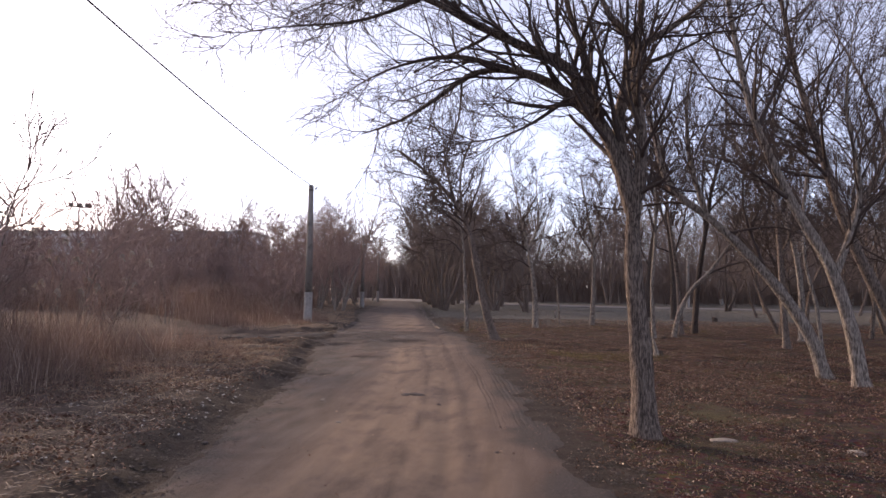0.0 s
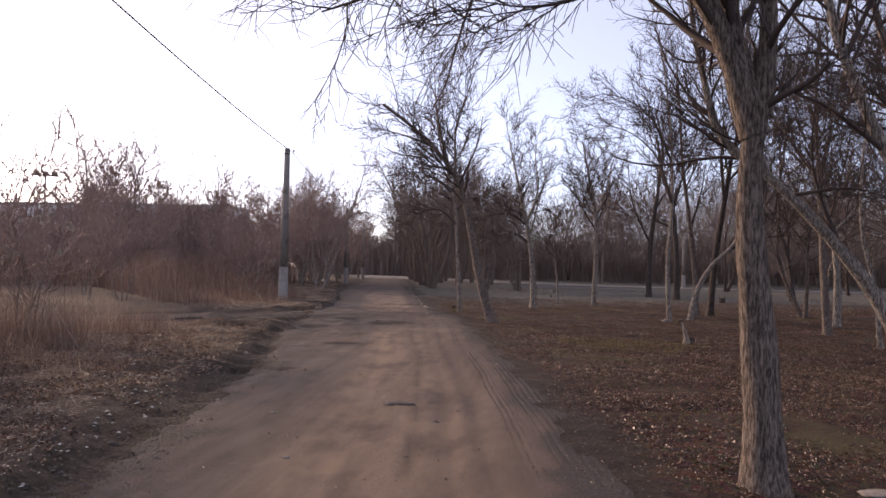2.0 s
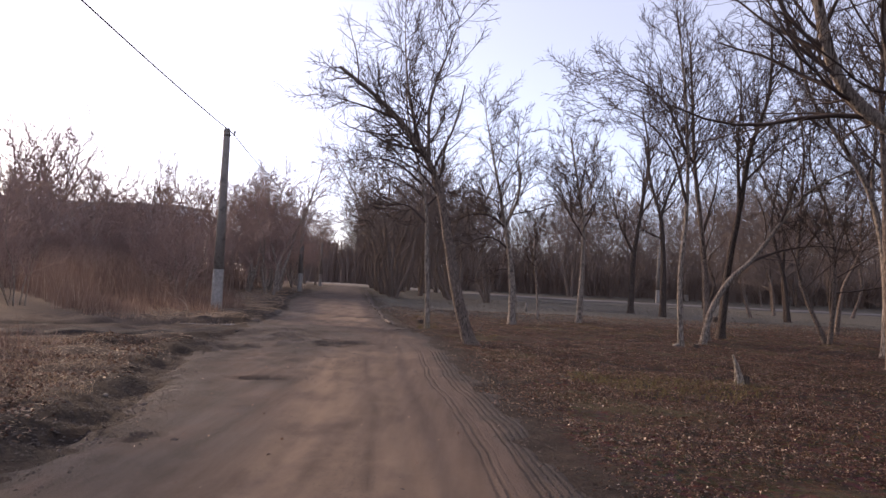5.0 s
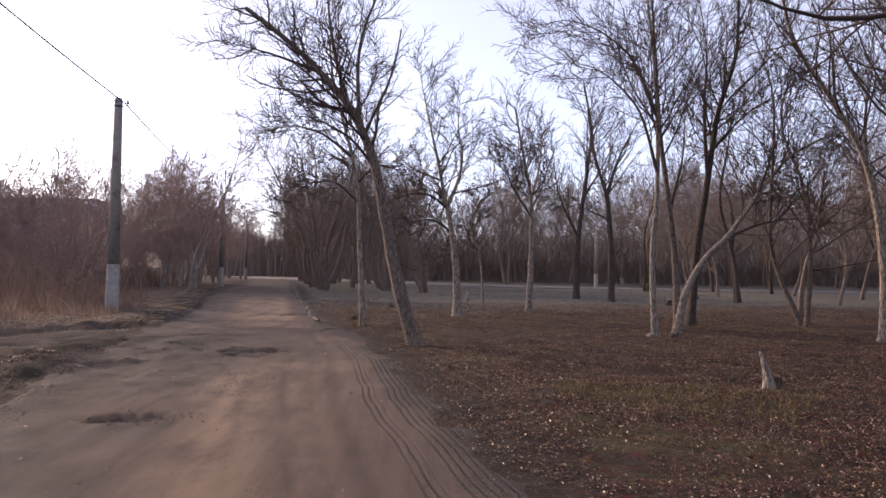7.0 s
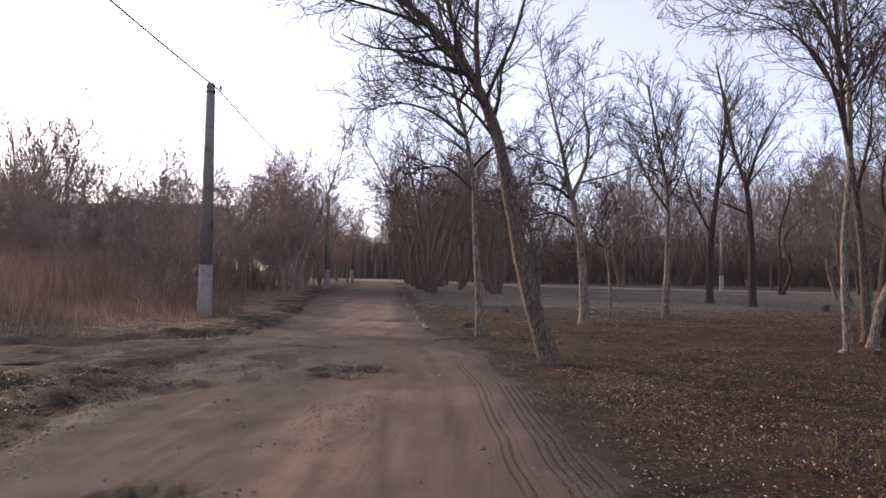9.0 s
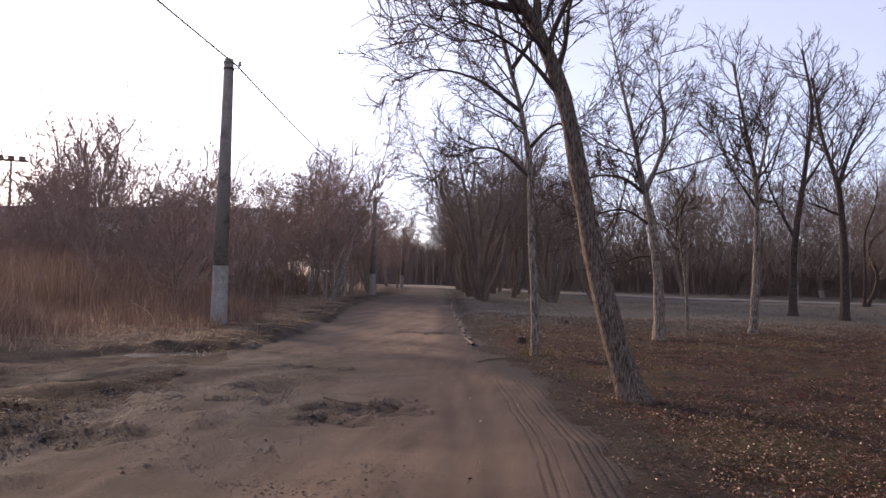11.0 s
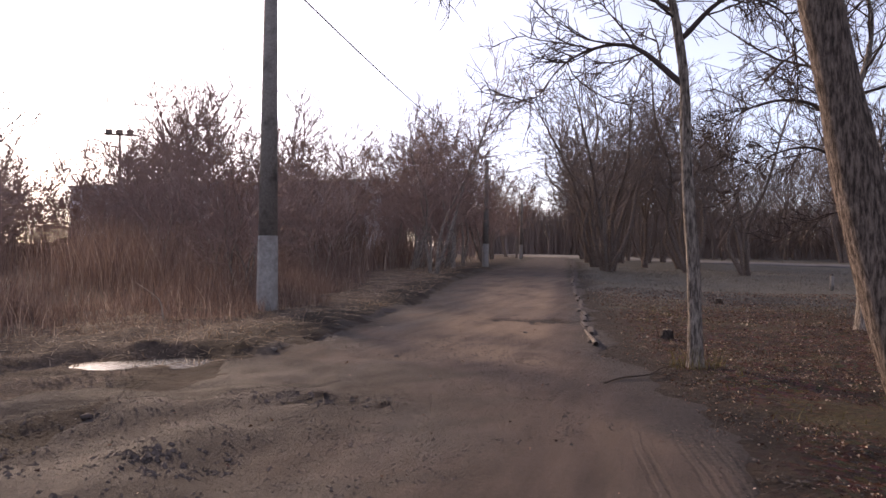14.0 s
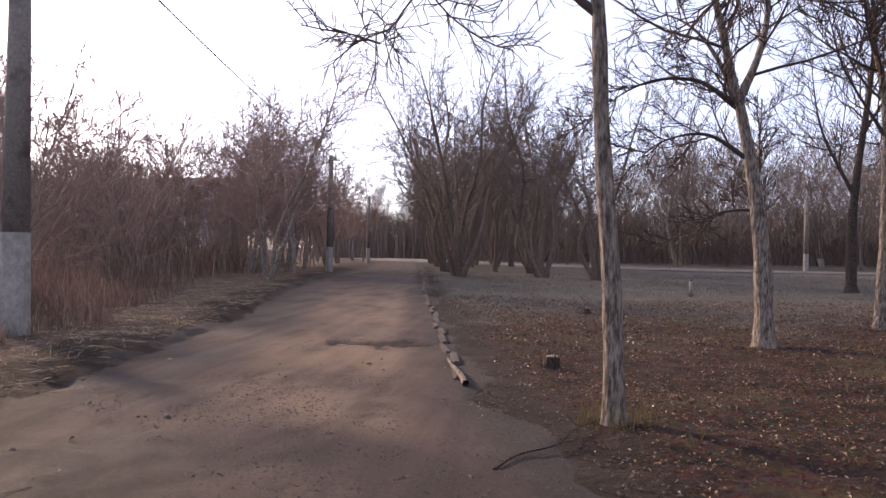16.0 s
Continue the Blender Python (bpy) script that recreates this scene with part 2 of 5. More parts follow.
# ---- geometry helpers ----
def mesh_of(name, verts, quads=None, tris=None, smooth=True):
    """A mesh from numpy arrays of corners, four-sided and three-sided faces."""
    me = bpy.data.meshes.new(name)
    verts = np.asarray(verts, np.float32).reshape(-1, 3)
    quads = np.zeros((0, 4), np.int32) if quads is None else np.asarray(quads, np.int32).reshape(-1, 4)
    tris = np.zeros((0, 3), np.int32) if tris is None else np.asarray(tris, np.int32).reshape(-1, 3)
    me.vertices.add(len(verts))
    me.vertices.foreach_set("co", verts.ravel())
    loops = np.concatenate([quads.ravel(), tris.ravel()])
    me.loops.add(len(loops))
    me.loops.foreach_set("vertex_index", loops)
    sizes = np.concatenate([np.full(len(quads), 4), np.full(len(tris), 3)]).astype(np.int32)
    me.polygons.add(len(sizes))
    me.polygons.foreach_set("loop_start", np.concatenate([[0], np.cumsum(sizes)[:-1]]).astype(np.int32))
    me.polygons.foreach_set("use_smooth", np.full(len(sizes), smooth))
    me.update(calc_edges=True)
    me.validate()
    return me


def link_mesh(name, me, mat, parent=None, label=""):
    me.materials.clear()
    me.materials.append(mat)
    ob = new(name, me)
    if parent is not None:
        ob.parent = parent
    if label:
        ob["label"] = label
    return ob


def part(name, bm, mat, parent=None, label="", smooth=False):
    me = bpy.data.meshes.new(name)
    for f in bm.faces:
        f.smooth = smooth
    bm.to_mesh(me)
    bm.free()
    return link_mesh(name, me, mat, parent, label)


def base_at(name, x, y, z=0.0, rz=0.0):
    e = new(name)
    e.empty_display_size = 0.2
    e.matrix_basis = pose(x, y, z, 0, 0, rz)
    return e


def hash01(ix, iy, seed):
    h = (ix.astype(np.int64) * 374761393 + iy.astype(np.int64) * 668265263 + seed * 974634777) & 0x7FFFFFFF
    h = ((h ^ (h >> 13)) * 1274126177) & 0x7FFFFFFF
    return ((h ^ (h >> 16)) & 0xFFFF) / 65535.0


def vnoise(x, y, scale, seed=0):
    """Smooth value noise, -1 to 1, with cells of that many metres."""
    x, y = np.asarray(x, float) / scale, np.asarray(y, float) / scale
    ix, iy = np.floor(x), np.floor(y)
    fx, fy = x - ix, y - iy
    fx, fy = fx * fx * (3 - 2 * fx), fy * fy * (3 - 2 * fy)
    a, b = hash01(ix, iy, seed), hash01(ix + 1, iy, seed)
    c, d = hash01(ix, iy + 1, seed), hash01(ix + 1, iy + 1, seed)
    return 2 * ((a * (1 - fx) + b * fx) * (1 - fy) + (c * (1 - fx) + d * fx) * fy) - 1


def step(v, lo, hi):
    s = np.clip((np.asarray(v, float) - lo) / (hi - lo), 0, 1)
    return s * s * (3 - 2 * s)


# ---- the plan ----
EDGE_Y = [-40, 0, 4, 9, 14, 18, 22, 26, 30, 37, 47, 59, 70, 82, 100, 118, 140]
RIGHT_X = [3.5, 1.75, 1.35, 0.9, 0.35, -0.25, -0.65, -1.35, -2.45, -3.6, -5.2, -6.9, -8.6, -10.3, -13.2, -17.5, -27]
LEFT_X = [0.2, -1.5, -1.9, -2.7, -3.3, -4.3, -5.0, -5.7, -6.2, -7.2, -9.5, -11.6, -13.0, -14.6, -17.5, -22.0, -32]
LANE_P = [(-5.5, 25.3), (-6.4, 24.9), (-9.0, 22.8), (-13.0, 19.6), (-20.0, 15.0), (-45.0, 0.0)]
PUDDLE = (-7.0, 27.45)
HOLES = [(-2.65, 16.7, 0.42, 0.24), (-4.15, 26.0, 0.45, 0.3), (-3.85, 33.8, 0.75, 0.45), (-2.6, 22.9, 0.5, 0.35), (-2.75, 22.3, 0.5, 0.25), (-3.5, 12.6, 0.7, 0.3), (-4.6, 21.2, 0.6, 0.3), (-3.0, 37.5, 0.4, 0.3)]


def right_edge(y):
    return np.interp(y, EDGE_Y, RIGHT_X)


def left_edge(y):
    return np.interp(y, EDGE_Y, LEFT_X)


def lane_dist(x, y):
    """Distance from the side lane's middle line."""
    best = np.full(np.shape(x), 1e9)
    for (ax, ay), (bx, by) in zip(LANE_P, LANE_P[1:]):
        dx, dy = bx - ax, by - ay
        s = np.clip(((x - ax) * dx + (y - ay) * dy) / (dx * dx + dy * dy), 0, 1)
        best = np.minimum(best, np.hypot(x - ax - s * dx, y - ay - s * dy))
    return best


def cross_dist(x, y):
    """Distance from the crossing road's middle line."""
    return float(np.min(np.hypot(cross_c[:, 0] - x, cross_c[:, 1] - y)))


def road_in(x, y):
    """Metres inside the road's edges; negative outside."""
    return np.minimum(x - left_edge(y), right_edge(y) - x)


def hole_at(x, y):
    d = np.zeros(np.shape(x))
    for hx, hy, ra, rb in HOLES:
        q = np.hypot((x - hx) / ra, (y - hy) / rb) + 0.5 * vnoise(x, y, 0.25, 21) + 0.3 * vnoise(x, y, 0.1, 22)
        d = np.maximum(d, 1 - step(q, 0.78, 1.0))
    return d


def height(x, y):
    """The ground's height."""
    x, y = np.asarray(x, float), np.asarray(y, float)
    inside = road_in(x, y)
    lane = lane_dist(x, y) - 1.1 * np.exp(-((x - PUDDLE[0]) ** 2 + (y - PUDDLE[1]) ** 2) / 2.2)
    off = 1 - step(np.maximum(inside, 1.9 - lane), -0.7, 0.1)
    h = 0.03 * vnoise(x, y, 2.6, 1) * off + 0.02 * vnoise(x, y, 0.7, 2) * (0.25 + 0.75 * off) + 0.008 * vnoise(x, y, 0.23, 3)
    h = h + off * 0.05 * step(left_edge(y) - x, -1.0, 0.5)
    h = h - 0.06 * step(x - right_edge(y), 0.3, 4.0)
    rough = step(left_edge(y) - x, -0.3, 0.4) * step(x - left_edge(y) + 7, 0, 1)
    h = h + rough * (0.05 * vnoise(x, y, 0.5, 50) + 0.032 * vnoise(x, y, 0.27, 51))
    drift = step(x - right_edge(y), 0.6, 1.6) * (1 - step(y, 34, 40))
    h = h + drift * (0.026 * vnoise(x, y, 0.62, 26) + 0.02 * vnoise(x, y, 0.36, 27))
    bank = step(2.15 - lane + 0.12 * vnoise(x, y, 0.7, 24), -0.2, 0.0)
    h = h + 0.075 * (1 - bank) * step(-(inside) + 0.1 * vnoise(x, y, 0.6, 25), 0.0, 0.2) * step(y + 0.62 * x, 17, 22) * step(-x, 4.5, 6)
    # wheel ruts along both edges and where the lane turns in
    for q, dep in ((0.55, 0.035), (0.85, 0.03), (1.9, 0.02)):
        h = h - dep * np.exp(-((right_edge(y) - x - q) / 0.12) ** 2) * step(y, 0, 6) * step(-y, -30, -24)
    h = h - 0.09 * np.exp(-((x - left_edge(y) + 0.35) / 0.3) ** 2) * step(-y, -21, -17)
    h = h - (0.045 + 0.03 * vnoise(x, y, 0.16, 23)) * hole_at(x, y)
    # churned mud at the junction, cut up by wheels
    churn = step(y, 16, 20) * (1 - step(y, 28, 32)) * step(right_edge(y) - 1.6 - x, 0.0, 1.6) * step(x, -9.5, -8.0) * step(np.hypot(x - PUDDLE[0], y - PUDDLE[1]), 1.0, 2.0)
    h = h + churn * (0.046 * vnoise(x, y, 0.9, 70) + 0.036 * vnoise(x + 0.6 * y, y * 0.6 - x * 0.4, 0.42, 71) + 0.02 * vnoise(x, y, 0.24, 72))
    px, py = x - PUDDLE[0], y - PUDDLE[1]
    h = h - 0.07 * (1 - step(np.hypot((px * 0.79 + py * 0.61) / 1.1, (-px * 0.61 + py * 0.79) / 0.45), 0.4, 1.2))
    far = step(np.hypot(x, y - 20), 60, 140)
    return h * (1 - far) + far * 0.25 * vnoise(x, y, 40, 5)


def grid(xs, ys):
    gx, gy = np.meshgrid(xs, ys)
    nx, ny = len(xs), len(ys)
    i = (np.arange(ny - 1)[:, None] * nx + np.arange(nx - 1)[None, :]).ravel()
    return gx.ravel(), gy.ravel(), np.stack([i, i + 1, i + nx + 1, i + nx], 1)


def graded(lo, hi, fine, far, growth=1.18):
    mid = np.arange(lo, hi + fine / 2, fine)
    out, s, v = [], fine, 0.0
    while v < far:
        s *= growth
        v += s
        out.append(v)
    return np.concatenate([lo - np.array(out[::-1]), mid, hi + np.array(out)])


def give(me, name, values):
    a = me.attributes.new(name, "FLOAT", "POINT")
    a.data.foreach_set("value", np.asarray(values, np.float32))


# ---- ground, road, lane ----
gx, gy, gq = grid(graded(-10.5, 11, 0.15, 1800), graded(2, 40, 0.17, 1800))
inside, lane_d = road_in(gx, gy), lane_dist(gx, gy)
gz = height(gx, gy) - 0.05 * step(inside, 0.4, 0.9) - 0.05 * step(1.9 - lane_d, 0.7, 1.2) * step(-gx, 6.8, 7.8) * step(-inside, 0.3, 1.0)
me = mesh_of("ground", np.stack([gx, gy, gz], 1), gq)
n1 = vnoise(gx, gy, 1.4, 7)
past = gy - 0.25 * np.clip(gx, -20, 30)
give(me, "field", step(past + 3 * n1, 35, 45) * (1 - step(past, 125, 140)))
give(me, "verge", step(-(gx - left_edge(gy)) + 0.5 * n1, -0.3, 0.5))
give(me, "mud", np.clip(np.where(gx < left_edge(gy) + 1, (1 - step(np.abs(inside + 0.45) + 0.25 * n1, 0.4, 0.85)), 0.92 * (1 - step(np.abs(inside + 0.35) + 0.3 * n1, 0.3, 0.85))) + (1 - step(np.abs(lane_d - 2.0) + 0.3 * n1, 0.1, 0.5)), 0, 1))
tagged(link_mesh("ground", me, EARTH), "leaf-strewn woodland floor with dry verges and grey winter grass", "ground", kind="structure")


def strip(name, mid, across, width_of, mat, label, lift):
    """A worn way along a middle line, its ragged sides dipping under the ground."""
    rows = []
    for (x, y), (dx, dy) in mid:
        w0, w1 = width_of(x, y)
        for s in across:
            rows.append((x + dx * (w0 + (w1 - w0) * s), y + dy * (w0 + (w1 - w0) * s), min(s, 1 - s) * (w1 - w0)))
    a = np.array(rows)
    nx, ny = len(across), len(mid)
    i = (np.arange(ny - 1)[:, None] * nx + np.arange(nx - 1)[None, :]).ravel()
    x, y = a[:, 0], a[:, 1]
    if mid[0][0][0] != 0.0:
        a[:, 2] = np.minimum(a[:, 2], np.repeat(np.arange(ny) * 0.2, nx))
    z = height(x, y) + lift - 0.05 * (1 - step(a[:, 2] + 0.2 * vnoise(x, y, 0.6, 9) + 0.1 * vnoise(x, y, 0.17, 8), 0.05, 0.32))
    me = mesh_of(name, np.stack([x, y, z], 1), np.stack([i, i + 1, i + nx + 1, i + nx], 1))
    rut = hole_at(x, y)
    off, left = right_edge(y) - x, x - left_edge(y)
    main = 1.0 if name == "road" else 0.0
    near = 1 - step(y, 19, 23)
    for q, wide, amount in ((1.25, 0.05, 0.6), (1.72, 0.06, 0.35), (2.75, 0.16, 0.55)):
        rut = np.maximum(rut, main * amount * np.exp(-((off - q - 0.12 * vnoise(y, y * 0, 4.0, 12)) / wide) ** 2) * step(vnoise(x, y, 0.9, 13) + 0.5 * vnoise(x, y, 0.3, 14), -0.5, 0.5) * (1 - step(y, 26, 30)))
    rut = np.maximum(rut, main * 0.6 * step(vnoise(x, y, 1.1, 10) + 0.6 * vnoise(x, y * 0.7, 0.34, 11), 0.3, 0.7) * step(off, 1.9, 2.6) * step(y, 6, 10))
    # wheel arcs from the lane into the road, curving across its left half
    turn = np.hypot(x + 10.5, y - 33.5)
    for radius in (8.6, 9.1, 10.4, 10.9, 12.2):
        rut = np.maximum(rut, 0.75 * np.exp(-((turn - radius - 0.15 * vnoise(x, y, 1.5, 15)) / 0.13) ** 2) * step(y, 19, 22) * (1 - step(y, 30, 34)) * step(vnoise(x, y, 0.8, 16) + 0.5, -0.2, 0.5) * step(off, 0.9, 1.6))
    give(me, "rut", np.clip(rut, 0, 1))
    give(me, "off", off)
    give(me, "along", y)
    give(me, "sand", main * np.clip(near * np.exp(-(((off - 1.75) / 0.42) ** 4)) + 0.75 * near * (1 - step(y, 9, 14)) * np.exp(-(((off - 1.4) / 1.25) ** 4)) + 0.7 * near * np.exp(-((off - 1.0) / 0.2) ** 2) + step(y, 28.2, 29.0) * (1 - step(y, 42, 54)) * step(left, 0.9, 1.8) * step(off, 0.25, 0.7) + 0.35 * step(y, 17, 20) * (1 - step(y, 27, 28)) * step(vnoise(x, y, 1.5, 24) + 0.5 * vnoise(x, y, 0.5, 25), 0.1, 0.5) * step(left, 0.8, 1.6), 0, 1))
    give(me, "grey", main * np.clip(step(off + 0.5 * vnoise(x, y, 1.6, 17), 1.9, 2.6) + step(y, 40, 55), 0, 1) + (1 - main) * 0.8)
    wet = step(y + 0.9 * vnoise(x, y, 1.3, 18), 19.5, 22.5) * (1 - step(y + 0.25 * vnoise(x, y, 0.7, 19), 27.8, 28.6)) * (0.35 + 0.65 * step(off + 0.7 * vnoise(x, y, 1.4, 20), 1.1, 2.2))
    wet = np.maximum(wet, 0.85 * step(1.0 - left + 0.5 * vnoise(x, y, 1.2, 54), 0.0, 0.8) * step(y, 8, 16) * (1 - 0.6 * step(y, 40, 60)))
    wet = np.maximum(wet, 0.6 * step(0.42 - off + 0.15 * vnoise(x, y, 0.8, 55), 0.0, 0.4) * step(y, 23, 27))
    give(me, "wet", np.clip(wet * (0.68 + 0.32 * step(vnoise(x, y, 0.7, 56) + 0.6 * vnoise(x, y, 0.27, 57), -0.6, 0.5)), 0, 1) * main)
    give(me, "crumb", np.clip(main * np.exp(-((off - 1.35) / 0.22) ** 2) + 0.8 * step(y, 20, 23) * (1 - step(y, 29, 32)) + 0.8 * (1 - step(left, 0.2, 1.0)), 0, 1))
    give(me, "edge", np.clip((1 - step(left + 0.35 * vnoise(x, y, 0.9, 73) + 0.2 * vnoise(x, y, 0.3, 74), -0.1, 0.4)) * main + 0.95 * (1 - step(off + 0.25 * vnoise(x, y, 1.3, 58) + 0.15 * vnoise(x, y, 0.35, 59), -0.25, 0.15)) * main + (1 - main) * (1 - step(a[:, 2] + 0.35 * vnoise(x, y, 1.3, 16), 0.25, 1.0)), 0, 1))
    return tagged(link_mesh(name, me, mat), label, name.replace("_", " "), kind="structure")


road_ys = np.concatenate([np.arange(-12, 42, 0.13), np.arange(42, 140, 0.8)])
strip("road", [((0.0, y), (1.0, 0.0)) for y in road_ys], np.linspace(0, 1, 64), lambda x, y: (float(left_edge(y)) - 0.35, float(right_edge(y)) + 0.6), ROAD, "worn sandy-brown dirt road with ruts and potholes", 0.014)
lane_mid = []
for (ax, ay), (bx, by) in zip(LANE_P, LANE_P[1:]):
    d = math.hypot(bx - ax, by - ay)
    for k in range(int(d / 0.2)):
        s = k * 0.2 / d
        lane_mid.append(((ax + (bx - ax) * s, ay + (by - ay) * s), (0.55, 0.83)))
strip("lane", lane_mid, np.linspace(0, 1, 32), lambda x, y: (-2.3, 2.3), LANE, "dark damp mud side lane joining the road", 0.02)


# ---- the paved road that crosses beyond the clearing ----
CROSS_P = [(-60, 200), (-38, 158), (-24, 132), (-8, 105), (8, 88), (22, 81), (45, 76), (100, 70)]
cross_y = np.linspace(0, 1, 220)
cross_k = np.linspace(0, 1, len(CROSS_P))
cross_c = np.stack([np.interp(cross_y, cross_k, [p[i] for p in CROSS_P]) for i in (0, 1)], 1)
for _ in range(12):
    cross_c[1:-1] = (cross_c[:-2] + 2 * cross_c[1:-1] + cross_c[2:]) / 4
cross_t = np.gradient(cross_c, axis=0)
cross_t /= np.linalg.norm(cross_t, axis=1, keepdims=True)
cross_rows = []
for s in (-1.02, -1.0, -0.5, 0.0, 0.5, 1.0, 1.02):
    cx, cy = cross_c[:, 0] - cross_t[:, 1] * s * 4.0, cross_c[:, 1] + cross_t[:, 0] * s * 4.0
    cross_rows.append(np.stack([cx, cy, height(cx, cy) + (0.06 if abs(s) <= 1 else -0.15) + 0.04 * (1 - s * s)], 1))
cross_v = np.stack(cross_rows, 1)
ci = (np.arange(219)[:, None] * 7 + np.arange(6)[None, :]).ravel()
tagged(link_mesh("paved_road", mesh_of("paved_road", cross_v.reshape(-1, 3), np.stack([ci, ci + 7, ci + 8, ci + 1], 1)), ASPHALT), "pale grey asphalt road crossing beyond the clearing", "road", kind="structure")


# ---- trees ----
def unit(v):
    return v / np.maximum(np.linalg.norm(v, axis=-1, keepdims=True), 1e-9)


def resample(points, n):
    """A smooth line of n points through control points."""
    p = np.asarray(points, float)
    k = np.concatenate([[0], np.cumsum(np.linalg.norm(np.diff(p, axis=0), axis=1))])
    tan = np.gradient(p, k, axis=0)
    s = np.linspace(0, k[-1], n)
    i = np.clip(np.searchsorted(k, s, side="right") - 1, 0, len(p) - 2)
    h = (k[i + 1] - k[i])[:, None]
    u = ((s - k[i]) / h[:, 0])[:, None]
    return ((2 * u**3 - 3 * u**2 + 1) * p[i] + (u**3 - 2 * u**2 + u) * h * tan[i] + (-2 * u**3 + 3 * u**2) * p[i + 1] + (u**3 - u**2) * h * tan[i + 1])


def grow(P, R, count, lo, hi, ratio, angle, K, up, wander, rng, rmin=0.003, thin=0.6, least=0.0):
    """Side branches of the branches P (n, k, 3) with radii R (n, k)."""
    n, k, _ = P.shape
    length = np.linalg.norm(np.diff(P, axis=1), axis=2).sum(1)
    own = np.repeat(np.arange(n), count)
    t = (lo + (hi - lo) * np.clip((np.tile(np.arange(count), n) + rng.uniform(0, 1, len(own))) / count, 0, 0.999)) * (k - 1)
    i = np.minimum(t.astype(int), k - 2)
    f = (t - i)[:, None]
    start = P[own, i] * (1 - f) + P[own, i + 1] * f
    rad = R[own, i] * (1 - f[:, 0]) + R[own, i + 1] * f[:, 0]
    tan = unit(P[own, i + 1] - P[own, i])
    side = unit(np.cross(tan, unit(rng.normal(size=tan.shape))))
    a = np.radians(rng.normal(angle, angle * 0.25, len(own)))[:, None]
    d = unit(tan * np.cos(a) + side * np.sin(a))
    ln = length[own] * ratio * rng.uniform(0.55, 1.25, len(own)) * (1.15 - 0.6 * t / (k - 1))
    ln = np.maximum(ln, least * rng.uniform(0.7, 1.3, len(own)))
    C = np.zeros((len(own), K, 3))
    C[:, 0] = start
    for j in range(1, K):
        d = unit(d + rng.normal(size=d.shape) * wander + np.array([0, 0, up]))
        C[:, j] = C[:, j - 1] + d * (ln / (K - 1))[:, None]
    r0 = np.maximum(rad * thin, rmin)
    CR = np.maximum(r0[:, None] * np.linspace(1, 0.35, K)[None], rmin * 0.6)
    return C, CR


def tubes(P, R, sides):
    """Corners and faces of round branches."""
    n, k, _ = P.shape
    tan = np.empty_like(P)
    tan[:, 1:-1] = P[:, 2:] - P[:, :-2]
    tan[:, 0], tan[:, -1] = P[:, 1] - P[:, 0], P[:, -1] - P[:, -2]
    tan = unit(tan)
    ref = np.where(np.abs(tan[:, :1, 2:3]) > 0.8, np.array([1.0, 0.1, 0]), np.array([0.05, 0, 1.0]))
    u = unit(np.cross(tan, np.broadcast_to(ref, tan.shape)))
    v = np.cross(tan, u)
    a = np.arange(sides) * 2 * np.pi / sides
    ring = u[:, :, None] * np.cos(a)[:, None] + v[:, :, None] * np.sin(a)[:, None]
    V = P[:, :, None] + ring * R[:, :, None, None]
    idx = np.arange(n * k * sides).reshape(n, k, sides)
    nxt = np.roll(idx, -1, axis=2)
    Q = np.stack([idx[:, :-1], nxt[:, :-1], nxt[:, 1:], idx[:, 1:]], -1)
    return V.reshape(-1, 3), Q.reshape(-1, 4)


def merged(lots):
    verts, quads, n = [], [], 0
    for v, q in lots:
        verts.append(v)
        quads.append(q + n)
        n += len(v)
    return np.concatenate(verts), np.concatenate(quads)


def stem(points, r0, r1, n, flare=0.0):
    P = resample(points, n)[None]
    s = np.linspace(0, 1, n)
    R = r0 + (r1 - r0) * s**0.8
    h = P[0, :, 2] - P[0, 0, 2]
    return P, (R * (1 + flare * np.exp(-h / 0.13)) * (1 + 0.04 * np.sin(h * 7.0)))[None]


def rough_trunk(P, R, sides, seed):
    v, q = tubes(P, R, sides)
    c = np.repeat(P.reshape(-1, 3), sides, axis=0)
    a = np.tile(np.arange(sides), len(c) // sides)
    k = 1 + 0.09 * vnoise(a * 1.0, c[:, 2] * 1.6, 0.9, seed) + 0.05 * vnoise(a * 2.0 + 9, c[:, 2] * 3, 0.8, seed + 1)
    return c + (v - c) * k[:, None], q


